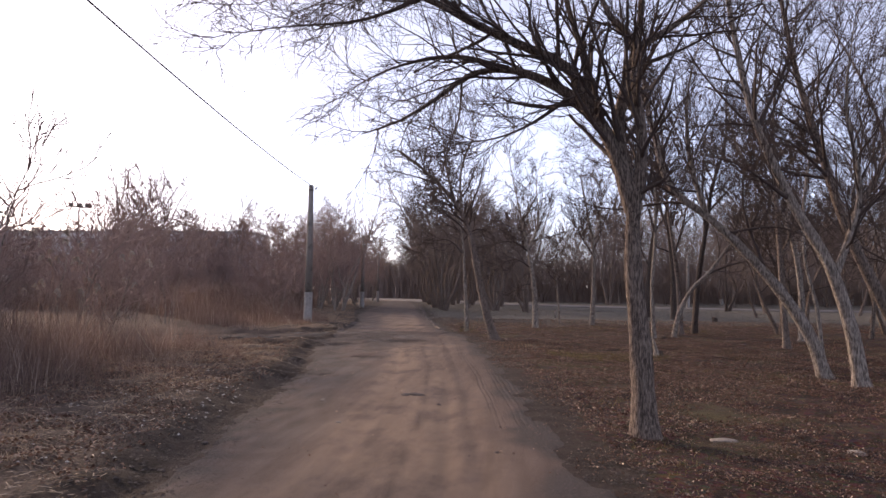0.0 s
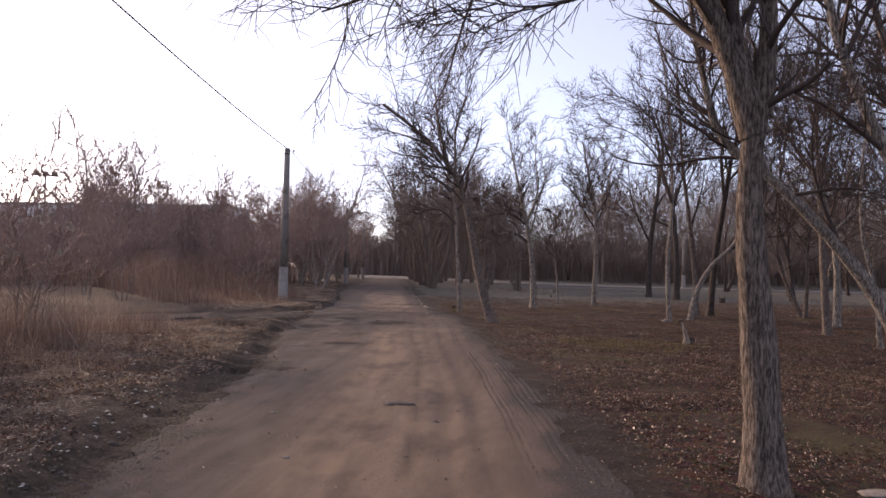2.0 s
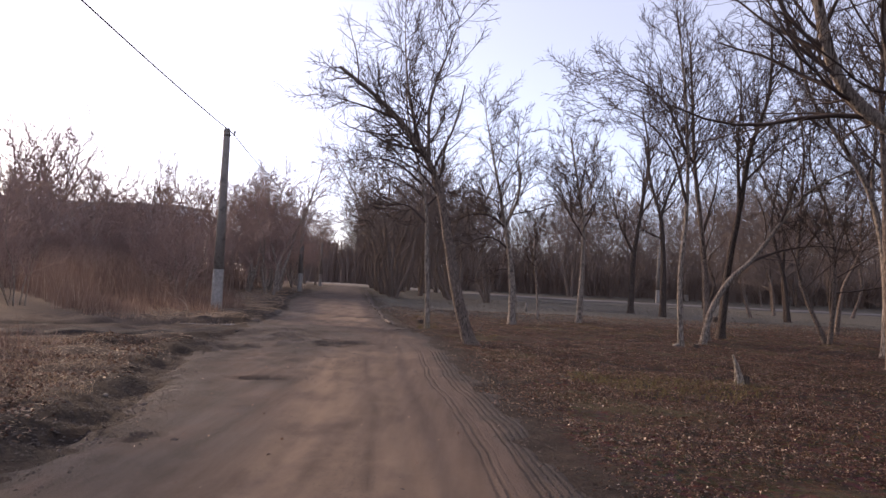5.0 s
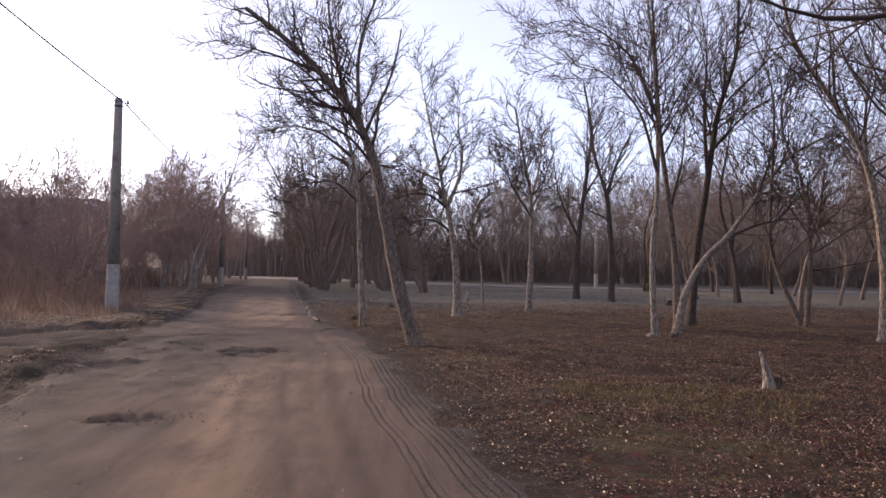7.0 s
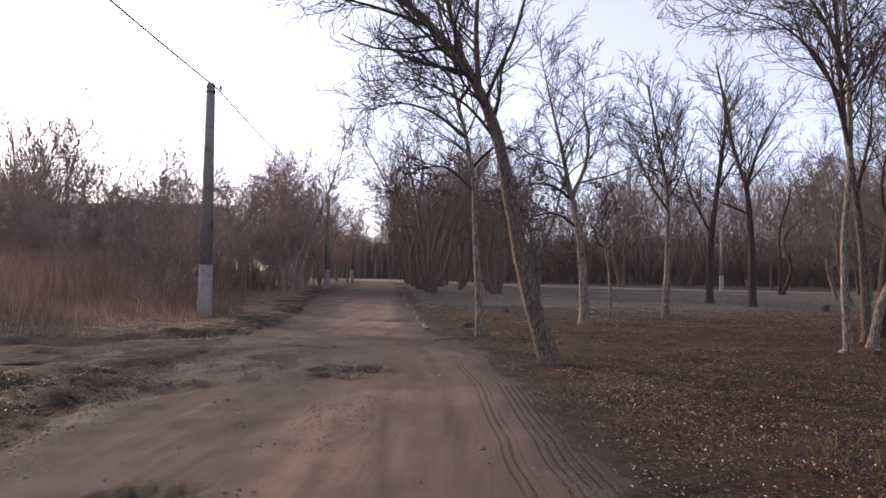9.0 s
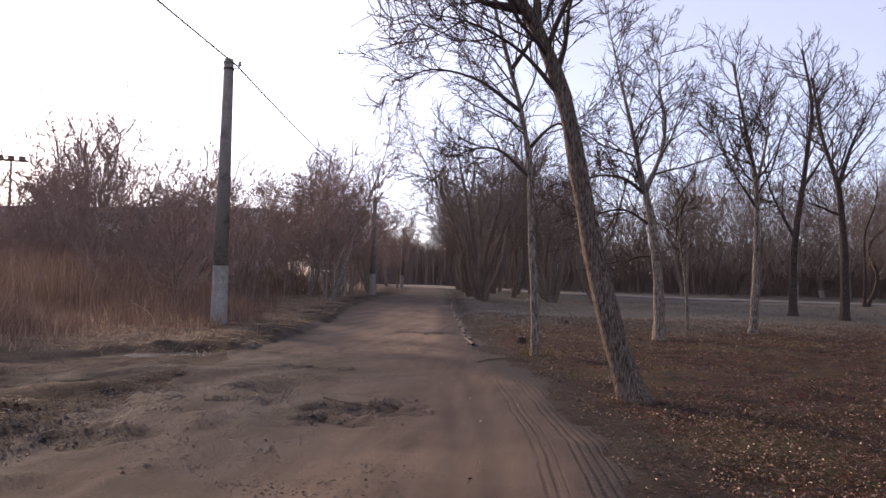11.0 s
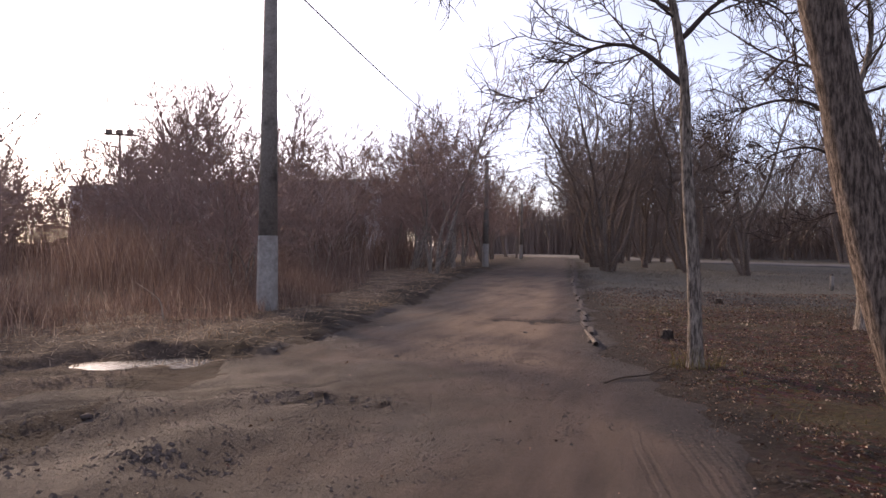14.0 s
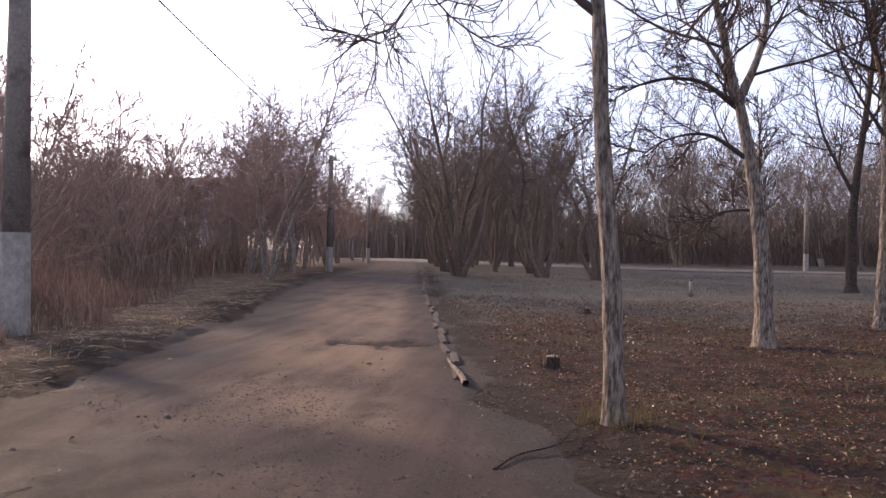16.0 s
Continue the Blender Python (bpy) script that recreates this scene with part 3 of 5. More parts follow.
def tree(name, x, y, trunk, limbs, r0, label, bark_mat, seed, twig_mat=TWIG, density=1.0, twig_len=1.0, up=0.05, group="", trunk_from=0.45, droop=0.0, levels=(8, 7, 5)):
    """A bare tree. trunk: (x, z) or (x, y, z) from its base, limbs: lists of the same with a radius."""
    rng = np.random.default_rng(seed)
    e = base_at(name, x, y, float(height(x, y)))

    def own(pts, bend):
        out = []
        for j, p in enumerate(pts):
            yy = p[1] if len(p) == 3 else bend * (j / (len(pts) - 1)) ** 1.5
            out.append((p[0] - x, yy, p[-1]))
        return out
    tp = own(trunk, rng.uniform(-0.25, 0.25))
    tp[0] = (tp[0][0], tp[0][1], -0.12)
    P, R = stem(tp, r0, r0 * (0.45 if tp[-1][2] < 4.7 and limbs else 0.24), 34, 0.5)
    link_mesh("trunk", mesh_of("trunk", *rough_trunk(P, R, 18, seed)), bark_mat, e)
    main = [(P[:, int(34 * trunk_from):], R[:, int(34 * trunk_from):])]
    for pts, lr in limbs:
        rel = own(pts, rng.uniform(-1.3, 1.3))
        near = P[0][np.argmin(np.abs(P[0, :, 2] - rel[0][2]) + np.abs(P[0, :, 0] - rel[0][0]))]
        shift = near[1] - rel[0][1]
        for m_ in main[1:]:
            dd = np.linalg.norm(m_[0][0][:, [0, 2]] - np.array([rel[0][0], rel[0][2]]), axis=1)
            if dd.min() < 0.12:
                shift = m_[0][0][np.argmin(dd), 1] - rel[0][1]
        rel = [(a, b + shift, c) for a, b, c in rel]
        L, LR = stem(rel, lr, lr * 0.06, 18)
        link_mesh("limb", mesh_of("limb", *rough_trunk(L, LR, 9, seed + 3)), bark_mat if lr > 0.05 else twig_mat, e)
        main.append((L, LR))
    lots = []
    k = 1 + max(0.0, (y - 12) / 24)
    for L, LR in main:
        ln = np.linalg.norm(np.diff(L[0], axis=0), axis=1).sum()
        c1 = max(2, int(levels[0] * density * ln / 1.6))
        B, BR = grow(L, LR, c1, 0.1, 1.0, 0.46 * twig_len, 48, 7, up + 0.05, 0.13, rng, 0.007 * k, 0.42, 0.6)
        lots.append(tubes(B, BR, 4))
        B2, BR2 = grow(B, BR, levels[1], 0.1, 1.0, 0.46, 42, 5, up + 0.04 - droop, 0.13, rng, 0.005 * k, 0.55, 0.38)
        lots.append(tubes(B2, BR2, 3))
        B3, BR3 = grow(B2, BR2, levels[2], 0.12, 1.0, 0.55, 38, 3, up * 0.8 - droop, 0.14, rng, 0.0038 * k, 0.6, 0.24)
        lots.append(tubes(B3, BR3, 3))
    link_mesh("crown", mesh_of("crown", *merged(lots)), twig_mat, e, "fine bare twigs")
    return tagged(e, label, "tree", group)


tree("tree", 2.47, 6.85, [(2.56, 0), (2.49, 1.14), (2.41, 1.94), (2.40, 2.48), (2.43, 2.85)], [
    ([(2.42, 2.6), (2.22, 3.22), (1.96, 3.74), (1.69, 3.98), (1.35, 4.18), (0.94, 4.32), (0.52, 4.28), (0.11, 4.0), (-0.35, 3.72), (-0.85, 3.55)], 0.115),
    ([(0.94, 4.32), (0.3, 4.5), (-0.5, 4.4), (-1.2, 4.1)], 0.045),
    ([(1.69, 3.98), (1.2, 3.6), (0.8, 3.35), (0.35, 3.2)], 0.03),
    ([(1.96, 3.74), (1.62, 4.33), (1.14, 4.54), (0.59, 4.77), (-0.04, 5.07), (-0.89, 5.12), (-1.6, 5.02), (-2.3, 4.95)], 0.085),
    ([(0.59, 4.77), (-0.2, 5.4), (-1.0, 5.65), (-1.9, 5.6)], 0.045),
    ([(-0.04, 5.07), (-0.7, 4.75), (-1.5, 4.55), (-2.0, 4.3)], 0.03),
    ([(1.92, 3.8), (1.82, 4.39), (1.62, 4.95), (1.45, 5.8), (1.3, 6.6)], 0.055),
    ([(2.4, 2.75), (2.24, 3.63), (2.36, 4.18), (2.56, 4.69), (2.96, 4.99), (3.6, 5.6), (4.1, 6.5)], 0.1),
    ([(2.56, 4.69), (2.23, 5.08), (2.02, 5.64), (1.9, 6.6)], 0.06),
    ([(2.46, 2.75), (2.5, 3.49), (2.41, 4.17), (2.46, 4.79), (2.55, 5.8), (2.7, 7.0)], 0.085)],
    0.165, "large bare tree with furrowed brown bark and arching limbs", BARK, 11, density=1.1, twig_len=0.78, up=0.0, trunk_from=0.96, droop=0.02)
tree("tree", 0.16, 24.65, [(0.24, 0), (0.06, 0.42), (-0.16, 1.2), (-0.44, 2.5), (-0.72, 3.75), (-1.23, 4.81), (-1.8, 5.46), (-2.5, 6.11), (-3.3, 6.7)], [
    ([(-1.23, 4.81), (-1.58, 6.15), (-1.74, 7.23), (-1.86, 8.5)], 0.06),
    ([(-1.0, 4.4), (-0.99, 6.04), (-0.59, 7.14), (-0.2, 8.3)], 0.055),
    ([(-0.71, 3.62), (-1.2, 4.14), (-1.88, 4.44), (-2.6, 4.4)], 0.035),
    ([(-1.8, 5.46), (-2.75, 5.76), (-3.8, 5.95)], 0.045)],
    0.165, "leaning bare tree with brown furrowed bark beside the road", BARK, 12, density=1.0, twig_len=1.0, up=0.05)
tree("tree", -1.08, 29.1, [(-1.08, 0), (-1.12, 1.1), (-1.2, 2.3), (-1.24, 3.3), (-1.42, 4.4), (-1.66, 5.3), (-1.95, 6.4), (-2.1, 7.6)], [
    ([(-1.24, 3.2), (-1.9, 3.75), (-2.6, 3.7), (-3.2, 3.2)], 0.04),
    ([(-1.3, 3.7), (-0.75, 4.2), (-0.2, 4.1), (0.2, 3.6)], 0.035),
    ([(-1.42, 4.4), (-2.3, 5.0), (-3.1, 5.1), (-3.8, 4.6)], 0.045),
    ([(-1.6, 5.2), (-1.0, 6.0), (-0.7, 7.0)], 0.045)],
    0.088, "slender straight bare tree with pale furrowed bark", BARK_PALE, 13, density=0.9, twig_len=1.0, up=-0.01, droop=0.03, trunk_from=0.42)
tree("tree", 1.83, 35.3, [(1.83, 0), (1.8, 1.34), (1.66, 2.64), (1.45, 3.9)], [
    ([(1.42, 3.75), (1.1, 4.5), (0.67, 4.95), (0.0, 5.2)], 0.06),
    ([(1.43, 3.8), (1.16, 5.17), (0.88, 6.44), (0.67, 7.47), (0.39, 8.8)], 0.085),
    ([(1.45, 3.8), (1.78, 4.54), (1.98, 5.67), (1.85, 6.6), (1.95, 8.0)], 0.075),
    ([(1.46, 3.7), (0.85, 4.15), (0.25, 4.2), (-0.35, 3.97), (-0.8, 3.5)], 0.05),
    ([(1.6, 2.9), (0.94, 3.3), (0.34, 3.21), (-0.2, 2.8)], 0.045),
    ([(1.71, 2.12), (1.29, 2.1), (0.7, 1.75)], 0.025)],
    0.165, "forked bare tree with pale bark and drooping side limbs", BARK_PALE, 14, density=0.85, twig_len=1.0, up=0.03, trunk_from=0.9, droop=0.01)
tree("tree", 4.8, 38.3, [(4.79, 0), (4.88, 2.47), (4.84, 4.36), (4.6, 5.69), (4.2, 7.8)], [
    ([(4.84, 4.2), (5.19, 5.5), (5.5, 7.4)], 0.06), ([(4.86, 3.6), (4.0, 5.0), (3.6, 6.2)], 0.04)],
    0.13, "straight bare tree with pale grey bark", BARK_PALE, 15, density=0.9, twig_len=1.1, up=0.07, group="pale trees in the grass")
tree("tree", 3.2, 39.5, [(3.19, 0), (3.1, 1.51), (2.92, 2.9), (2.97, 4.6)], [],
    0.06, "thin young bare tree with pale stem", BARK_PALE, 16, density=0.7, twig_len=0.9, up=0.08, trunk_from=0.4, group="pale trees in the grass")
tree("tree", 6.2, 27.9, [(6.21, 0), (6.13, 1.96), (6.26, 4.08), (6.25, 5.5), (6.17, 6.92), (6.02, 8.34), (5.86, 9.6)], [
    ([(6.26, 4.1), (5.6, 5.8), (4.4, 6.6), (3.3, 6.5)], 0.05), ([(6.25, 5.5), (5.4, 7.2), (4.0, 7.9), (2.8, 7.6)], 0.05)],
    0.09, "slender bare tree with a pale limewashed-looking stem", BARK_PALE, 17, density=0.9, twig_len=1.0, up=0.03, trunk_from=0.45, group="clump of bare trees")
tree("tree", 7.13, 29.0, [(7.12, 0), (7.41, 1.11), (7.93, 2.01), (8.47, 2.54), (9.31, 3.68), (10.23, 4.76), (11.4, 5.4)], [
    ([(8.4, 2.5), (9.4, 2.9), (10.6, 3.1), (12.0, 3.0)], 0.045), ([(9.31, 3.68), (9.7, 5.0), (10.0, 6.6)], 0.04)],
    0.11, "bare tree leaning far over, pale at its foot", BARK_PALE, 18, density=0.8, twig_len=0.9, up=0.08, trunk_from=0.45, group="clump of bare trees")
tree("tree", 7.7, 30.5, [(7.73, 0), (7.64, 1.88), (7.44, 3.64), (7.18, 5.57), (7.04, 7.67), (6.9, 9.6)], [
    ([(7.5, 3.4), (8.0, 5.0), (8.3, 6.8)], 0.05), ([(7.18, 5.6), (6.2, 7.0), (5.6, 8.4)], 0.045)],
    0.12, "tall bare tree in a clump, brown bark", BARK, 19, density=0.9, up=0.06, group="clump of bare trees")
tree("tree", 8.5, 31.5, [(8.48, 0), (8.64, 2.07), (9.02, 4.61), (9.27, 6.31), (9.79, 8.03), (9.87, 10.2)], [
    ([(8.98, 4.4), (8.85, 6.3), (8.9, 8.2), (8.6, 10.0)], 0.075), ([(9.1, 5.2), (10.2, 6.4), (11.4, 7.0)], 0.05)],
    0.145, "tall forked bare tree in a clump, dark bark", BARK_DARK, 20, density=0.9, up=0.06, group="clump of bare trees")
tree("tree", 10.0, 53.0, [(10.04, 0), (10.09, 3.09), (10.56, 6.91), (10.84, 9.86), (10.41, 12.5)], [
    ([(10.1, 3.6), (9.0, 6.0), (8.6, 9.0)], 0.09), ([(10.5, 6.0), (11.9, 8.4), (12.6, 10.6)], 0.07)],
    0.2, "tall dark bare tree in the grass", BARK_DARK, 21, density=0.75, twig_len=1.0, up=0.06, levels=(7, 6, 4))
tree("tree", 11.1, 49.5, [(11.1, 0), (11.0, 3.76), (10.79, 5.64), (10.2, 7.52), (9.74, 10.2)], [
    ([(10.79, 5.6), (11.43, 7.78), (12.4, 9.8)], 0.11), ([(10.9, 4.4), (9.4, 4.9), (8.0, 5.0)], 0.06)],
    0.2, "dark forked bare tree in the grass", BARK_DARK, 22, density=0.75, twig_len=1.0, up=0.06, levels=(7, 6, 4))
tree("tree", 11.1, 26.4, [(11.12, 0), (11.11, 1.83), (10.98, 2.99), (10.58, 4.45), (9.81, 5.75), (9.04, 6.9), (8.6, 8.6)], [
    ([(11.06, 2.7), (10.73, 4.31), (10.84, 5.79), (11.2, 8.0)], 0.075), ([(10.98, 3.0), (12.2, 4.4), (13.0, 6.0)], 0.06)],
    0.13, "crooked bare tree with pale trunk leaning over the leaves", BARK_PALE, 23, density=0.9, up=0.05)
tree("tree", 15.5, 38.5, [(15.52, 0), (15.78, 1.94), (16.44, 3.61), (16.42, 4.79), (16.8, 6.5)], [([(16.2, 3.2), (15.6, 4.8), (15.2, 6.2)], 0.05)],
    0.11, "small crooked bare tree", BARK, 24, density=0.8, up=0.05)
tree("tree", 7.61, 14.9, [(7.61, 0), (7.36, 0.73), (6.79, 1.69), (5.86, 2.79), (5.14, 3.47), (4.42, 4.04), (4.0, 5.3), (3.7, 7.0)], [
    ([(5.14, 3.47), (4.75, 4.6), (4.6, 6.0), (4.9, 7.6)], 0.07), ([(5.5, 3.1), (6.6, 3.2), (7.6, 2.6)], 0.035), ([(6.4, 2.2), (5.9, 3.6), (5.9, 5.2)], 0.05)],
    0.15, "bare tree leaning steeply over the leaf litter", BARK_PALE, 25, density=1.35, up=0.04, trunk_from=0.5, group="leaning trees by the road")
tree("tree", 7.56, 13.0, [(7.56, 0), (7.35, 1.17), (7.01, 2.24), (6.3, 3.55), (5.58, 5.33), (5.27, 6.8), (5.0, 8.6)], [
    ([(7.1, 2.1), (7.5, 3.6), (7.2, 5.4), (7.3, 7.2)], 0.08), ([(6.3, 3.55), (5.2, 4.2), (4.1, 4.3)], 0.045), ([(5.7, 5.0), (6.4, 6.6), (6.7, 8.2)], 0.05)],
    0.15, "forked bare tree leaning over the leaf litter", BARK_PALE, 26, density=1.35, up=0.04, trunk_from=0.5, group="leaning trees by the road")
tree("tree", 10.2, 16.0, [(10.2, 0), (9.43, 1.3), (8.54, 3.26), (7.96, 5.23), (7.48, 6.96), (7.12, 9.0)], [
    ([(8.54, 3.26), (9.4, 5.0), (9.9, 7.2)], 0.08), ([(8.2, 4.4), (7.2, 5.2), (6.0, 5.4)], 0.05)],
    0.17, "tall bare tree leaning over the leaf litter", BARK, 27, density=1.35, up=0.04, group="leaning trees by the road")
tree("tree", 9.5, 23.1, [(9.52, 0), (9.4, 1.7), (9.31, 3.86), (9.2, 6.6), (9.3, 8.6)], [([(9.35, 2.9), (10.2, 4.6), (10.7, 6.6)], 0.06)],
    0.12, "upright bare tree with brown bark", BARK, 28, density=1.35, up=0.06)
tree("tree", 9.3, 19.6, [(9.3, 0), (9.15, 1.39), (8.85, 2.6), (8.8, 4.2), (9.0, 6.0)], [],
    0.07, "thin pale bare tree", BARK_PALE, 29, density=0.8, up=0.06)


def stock_tree(name, seed, h, r, stems, spread, mat, twig, label, category="tree", sides=6, levels=(6, 5, 4), lean=0.3, rmin=0.004, up=0.08, foot=0.0, low=0.2):
    """A bare tree or shrub for the background, standing at the origin."""
    rng = np.random.default_rng(seed)
    e = base_at(name, 0, 0)
    lots, trunks, feet = [], [], []
    for s in range(stems):
        a = rng.uniform(0, 6.283)
        o = np.array([math.cos(a), math.sin(a), 0]) * (0.0 if stems == 1 else rng.uniform(0.05, 0.25))
        d = np.array([math.cos(a), math.sin(a), 0]) * spread * rng.uniform(0.4, 1.0)
        hh = h * rng.uniform(0.75, 1.0)
        pts = [o + np.array([0, 0, -0.15])]
        for f in (0.25, 0.5, 0.75, 1.0):
            pts.append(o + d * f**1.4 + np.array([rng.normal(0, lean * 0.4), rng.normal(0, lean * 0.4), hh * f]))
        P, R = stem(pts, r * rng.uniform(0.7, 1.0), r * 0.12, 14, 0.3)
        trunks.append(tubes(P, R, sides + 2))
        if foot:
            lime = P[:, :1] + (P[:, 1:2] - P[:, :1]) * np.linspace(0.05, foot / (P[0, 1, 2] - P[0, 0, 2]), 4)[None, :, None]
            feet.append(tubes(lime, np.full((1, 4), R[0, 0] * 1.03 + 0.01), sides + 2))
        B, BR = grow(P, R, levels[0] * 2, low, 0.97, 0.38, 50, 6, up, 0.15, rng, rmin * 2, 0.45, 0.09 * h)
        lots.append(tubes(B, BR, 3))
        B2, BR2 = grow(B, BR, levels[1], 0.12, 1.0, 0.5, 44, 4, up * 0.8, 0.15, rng, rmin * 1.3, 0.55, 0.055 * h)
        lots.append(tubes(B2, BR2, 3))
        B3, BR3 = grow(B2, BR2, levels[2], 0.1, 1.0, 0.6, 40, 2, up * 0.6, 0.15, rng, rmin, 0.6, 0.04 * h)
        lots.append(tubes(B3, BR3, 3))
    link_mesh("trunk", mesh_of("trunk", *merged(trunks)), mat, e)
    link_mesh("crown", mesh_of("crown", *merged(lots)), twig, e, "bare twigs")
    if feet:
        link_mesh("limewashed_foot", mesh_of("limewashed_foot", *merged(feet)), LIME, e, "white limewashed foot")
    return tagged(e, label, category)


def planted(proto, spots, group, rng, smin=0.8, smax=1.2):
    """Copies of a few stock trees on the given spots; the first ones stand there themselves."""
    used = set()
    for k, (x, y) in enumerate(spots):
        ob = proto[int(rng.integers(len(proto)))]
        s = rng.uniform(smin, smax)
        m = pose(x, y, float(height(x, y)) - 0.03, 0, 0, rng.uniform(0, 360)) @ Matrix.Diagonal((s, s, s * rng.uniform(0.9, 1.1), 1))
        ob["group"] = group
        if id(ob) not in used:
            used.add(id(ob))
            ob.matrix_basis = m
        else:
            c = copy_thing(ob, Matrix())
            c.matrix_basis = m
    for ob in proto:
        if id(ob) not in used:
            for o in (*ob.children_recursive, ob):
                bpy.data.objects.remove(o)


def scatter(rng, n, box, gap, keep=lambda x, y: True):
    """n random spots in a box, no two nearer than gap."""
    out = []
    for _ in range(n * 40):
        x, y = rng.uniform(box[0], box[1]), rng.uniform(box[2], box[3])
        if keep(x, y) and cross_dist(x, y) > 4.2 and all((x - a) ** 2 + (y - b) ** 2 > gap * gap for a, b in out):
            out.append((x, y))
            if len(out) == n:
                break
    return out


rng = np.random.default_rng(5)
# willow grove beside the road
grove = [stock_tree("tree", 40 + k, 11.5, 0.18, 4, 4.8, BARK, TWIG_FAR, "dark many-stemmed bare willow in a grove by the road", lean=0.8, levels=(6, 5, 4), rmin=0.0125, up=0.09, low=0.34) for k in range(3)]
planted(grove, [(-5.4, 62.5), (-6.9, 70.0), (-8.8, 82.0), (-11.4, 98.0)] + scatter(rng, 15, (-14, 5, 62, 108), 3.4, lambda x, y: cross_dist(x, y) > 4.5 and right_edge(y) + 1.8 < x < right_edge(y) + 9 + 0.06 * (y - 60)), "willow grove", rng, 0.9, 1.18)
# budding trees on the left of the road
budding = [stock_tree("tree", 50 + k, 8.4, 0.12, 2, 3.0, BARK_PALE, TWIG_RED, "bare tree with reddish budding twigs above the thicket", levels=(10, 6, 4), lean=0.6, rmin=0.0115, up=0.06, low=0.24) for k in range(3)]
planted(budding, [(-11.4, 50.5), (-12.6, 54.0), (-14.6, 56.5), (-13.2, 59.5), (-16.0, 61.0), (-14.8, 66.5), (-17.0, 70.0), (-15.6, 75.0), (-17.4, 81.0), (-18.2, 88.0), (-20.0, 95.0), (-19.0, 101.0), (-21.5, 108.0), (-14.9, 63.0), (-16.6, 65.5), (-18.6, 63.5), (-19.8, 68.0), (-17.9, 73.5), (-21.2, 72.5), (-19.8, 78.5), (-20.9, 85.0), (-23.0, 91.0), (-24.8, 98.0), (-25.2, 106.0), (-28.5, 115.0)] + scatter(rng, 16, (-36, -20, 56, 86), 3.0, lambda x, y: x < left_edge(y) - 7.5), "budding trees", rng, 0.9, 1.12)
# thin woods further left
thin = [stock_tree("tree", 60 + k, 9.0, 0.1, 2, 2.2, BARK_PALE, TWIG_RED, "thin grey bare tree standing in the brush", levels=(9, 5, 4), lean=0.6, rmin=0.012, up=0.06, low=0.24) for k in range(3)]
planted(thin, scatter(rng, 24, (-62, -16, 50, 88), 3.6, lambda x, y: x < -16 - (y - 46) * 0.3), "thin trees in the brush", rng, 0.6, 0.9)
planted([stock_tree("tree", 66, 12.0, 0.17, 4, 4.0, BARK, TWIG_RED, "tall spreading bare tree rising out of the brush", levels=(8, 5, 3), lean=0.6, rmin=0.015, up=0.14, low=0.3)], [(-33.0, 62.0), (-36.0, 66.0), (-30.5, 60.0)], "tall trees in the brush", rng, 0.95, 1.05)
# the wood on the right and at the end
wood = [stock_tree("tree", 70 + k, 12.0, 0.17, 1 + k % 2, 2.4, BARK_DARK if k % 2 else BARK, TWIG_FAR, "tall bare tree in the wood", levels=(11, 7, 5), lean=0.9, rmin=0.011) for k in range(4)]
planted(wood, scatter(rng, 32, (12, 50, 24, 80), 4.2, lambda x, y: x > 13 + 0.12 * (y - 24) and not (8 < x < 17 and 36 < y < 55)), "trees at the wood's edge", rng, 0.75, 1.05)
planted([stock_tree("tree", 76 + k, 10.5, 0.13, 1 + k % 2, 2.4, BARK, TWIG, "tall bare tree among the leaves behind the leaning trees", levels=(11, 7, 5), lean=0.7, rmin=0.008) for k in range(2)], [(12.4, 20.5), (13.6, 24.0), (15.5, 19.0), (14.8, 29.5), (17.5, 25.0), (12.2, 31.8), (17.0, 33.0), (11.6, 17.6)], "trees behind the leaning trees", rng, 0.85, 1.1)
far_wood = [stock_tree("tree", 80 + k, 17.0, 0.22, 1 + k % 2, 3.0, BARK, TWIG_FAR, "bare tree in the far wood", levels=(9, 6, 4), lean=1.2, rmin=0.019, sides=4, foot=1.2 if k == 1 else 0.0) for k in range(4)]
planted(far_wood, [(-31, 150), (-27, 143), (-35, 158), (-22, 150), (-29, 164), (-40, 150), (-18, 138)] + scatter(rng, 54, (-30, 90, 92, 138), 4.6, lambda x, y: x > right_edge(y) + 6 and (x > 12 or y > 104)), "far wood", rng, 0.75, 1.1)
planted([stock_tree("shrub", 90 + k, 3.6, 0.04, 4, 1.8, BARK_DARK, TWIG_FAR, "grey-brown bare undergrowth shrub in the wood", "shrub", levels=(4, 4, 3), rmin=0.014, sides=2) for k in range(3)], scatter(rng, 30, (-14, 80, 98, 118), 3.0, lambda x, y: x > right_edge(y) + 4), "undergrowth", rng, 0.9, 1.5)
# brush on the left, behind the reeds
planted([stock_tree("shrub", 95 + k, 4.0, 0.03, 4, 2.0, BARK_PALE, TWIG_RED, "tangled reddish-brown bare shrub in the thicket", "shrub", levels=(5, 4, 4), rmin=0.008, sides=2, up=0.12) for k in range(4)], scatter(rng, 40, (-38, -10.5, 36, 84), 2.3, lambda x, y: x < left_edge(y) - 3.0 and lane_dist(np.array(x), np.array(y)) > 6.0) + scatter(rng, 14, (-22, -10.5, 29, 44), 1.6, lambda x, y: lane_dist(np.array(x), np.array(y)) > 5.5 and x < left_edge(y) - 3.5 and abs(0.72 * (x + 7.2) + 0.69 * (y - 27.0)) > 2.4) + scatter(rng, 12, (-15, -8.4, 10, 17), 1.2), "thicket", rng, 0.7, 1.3)
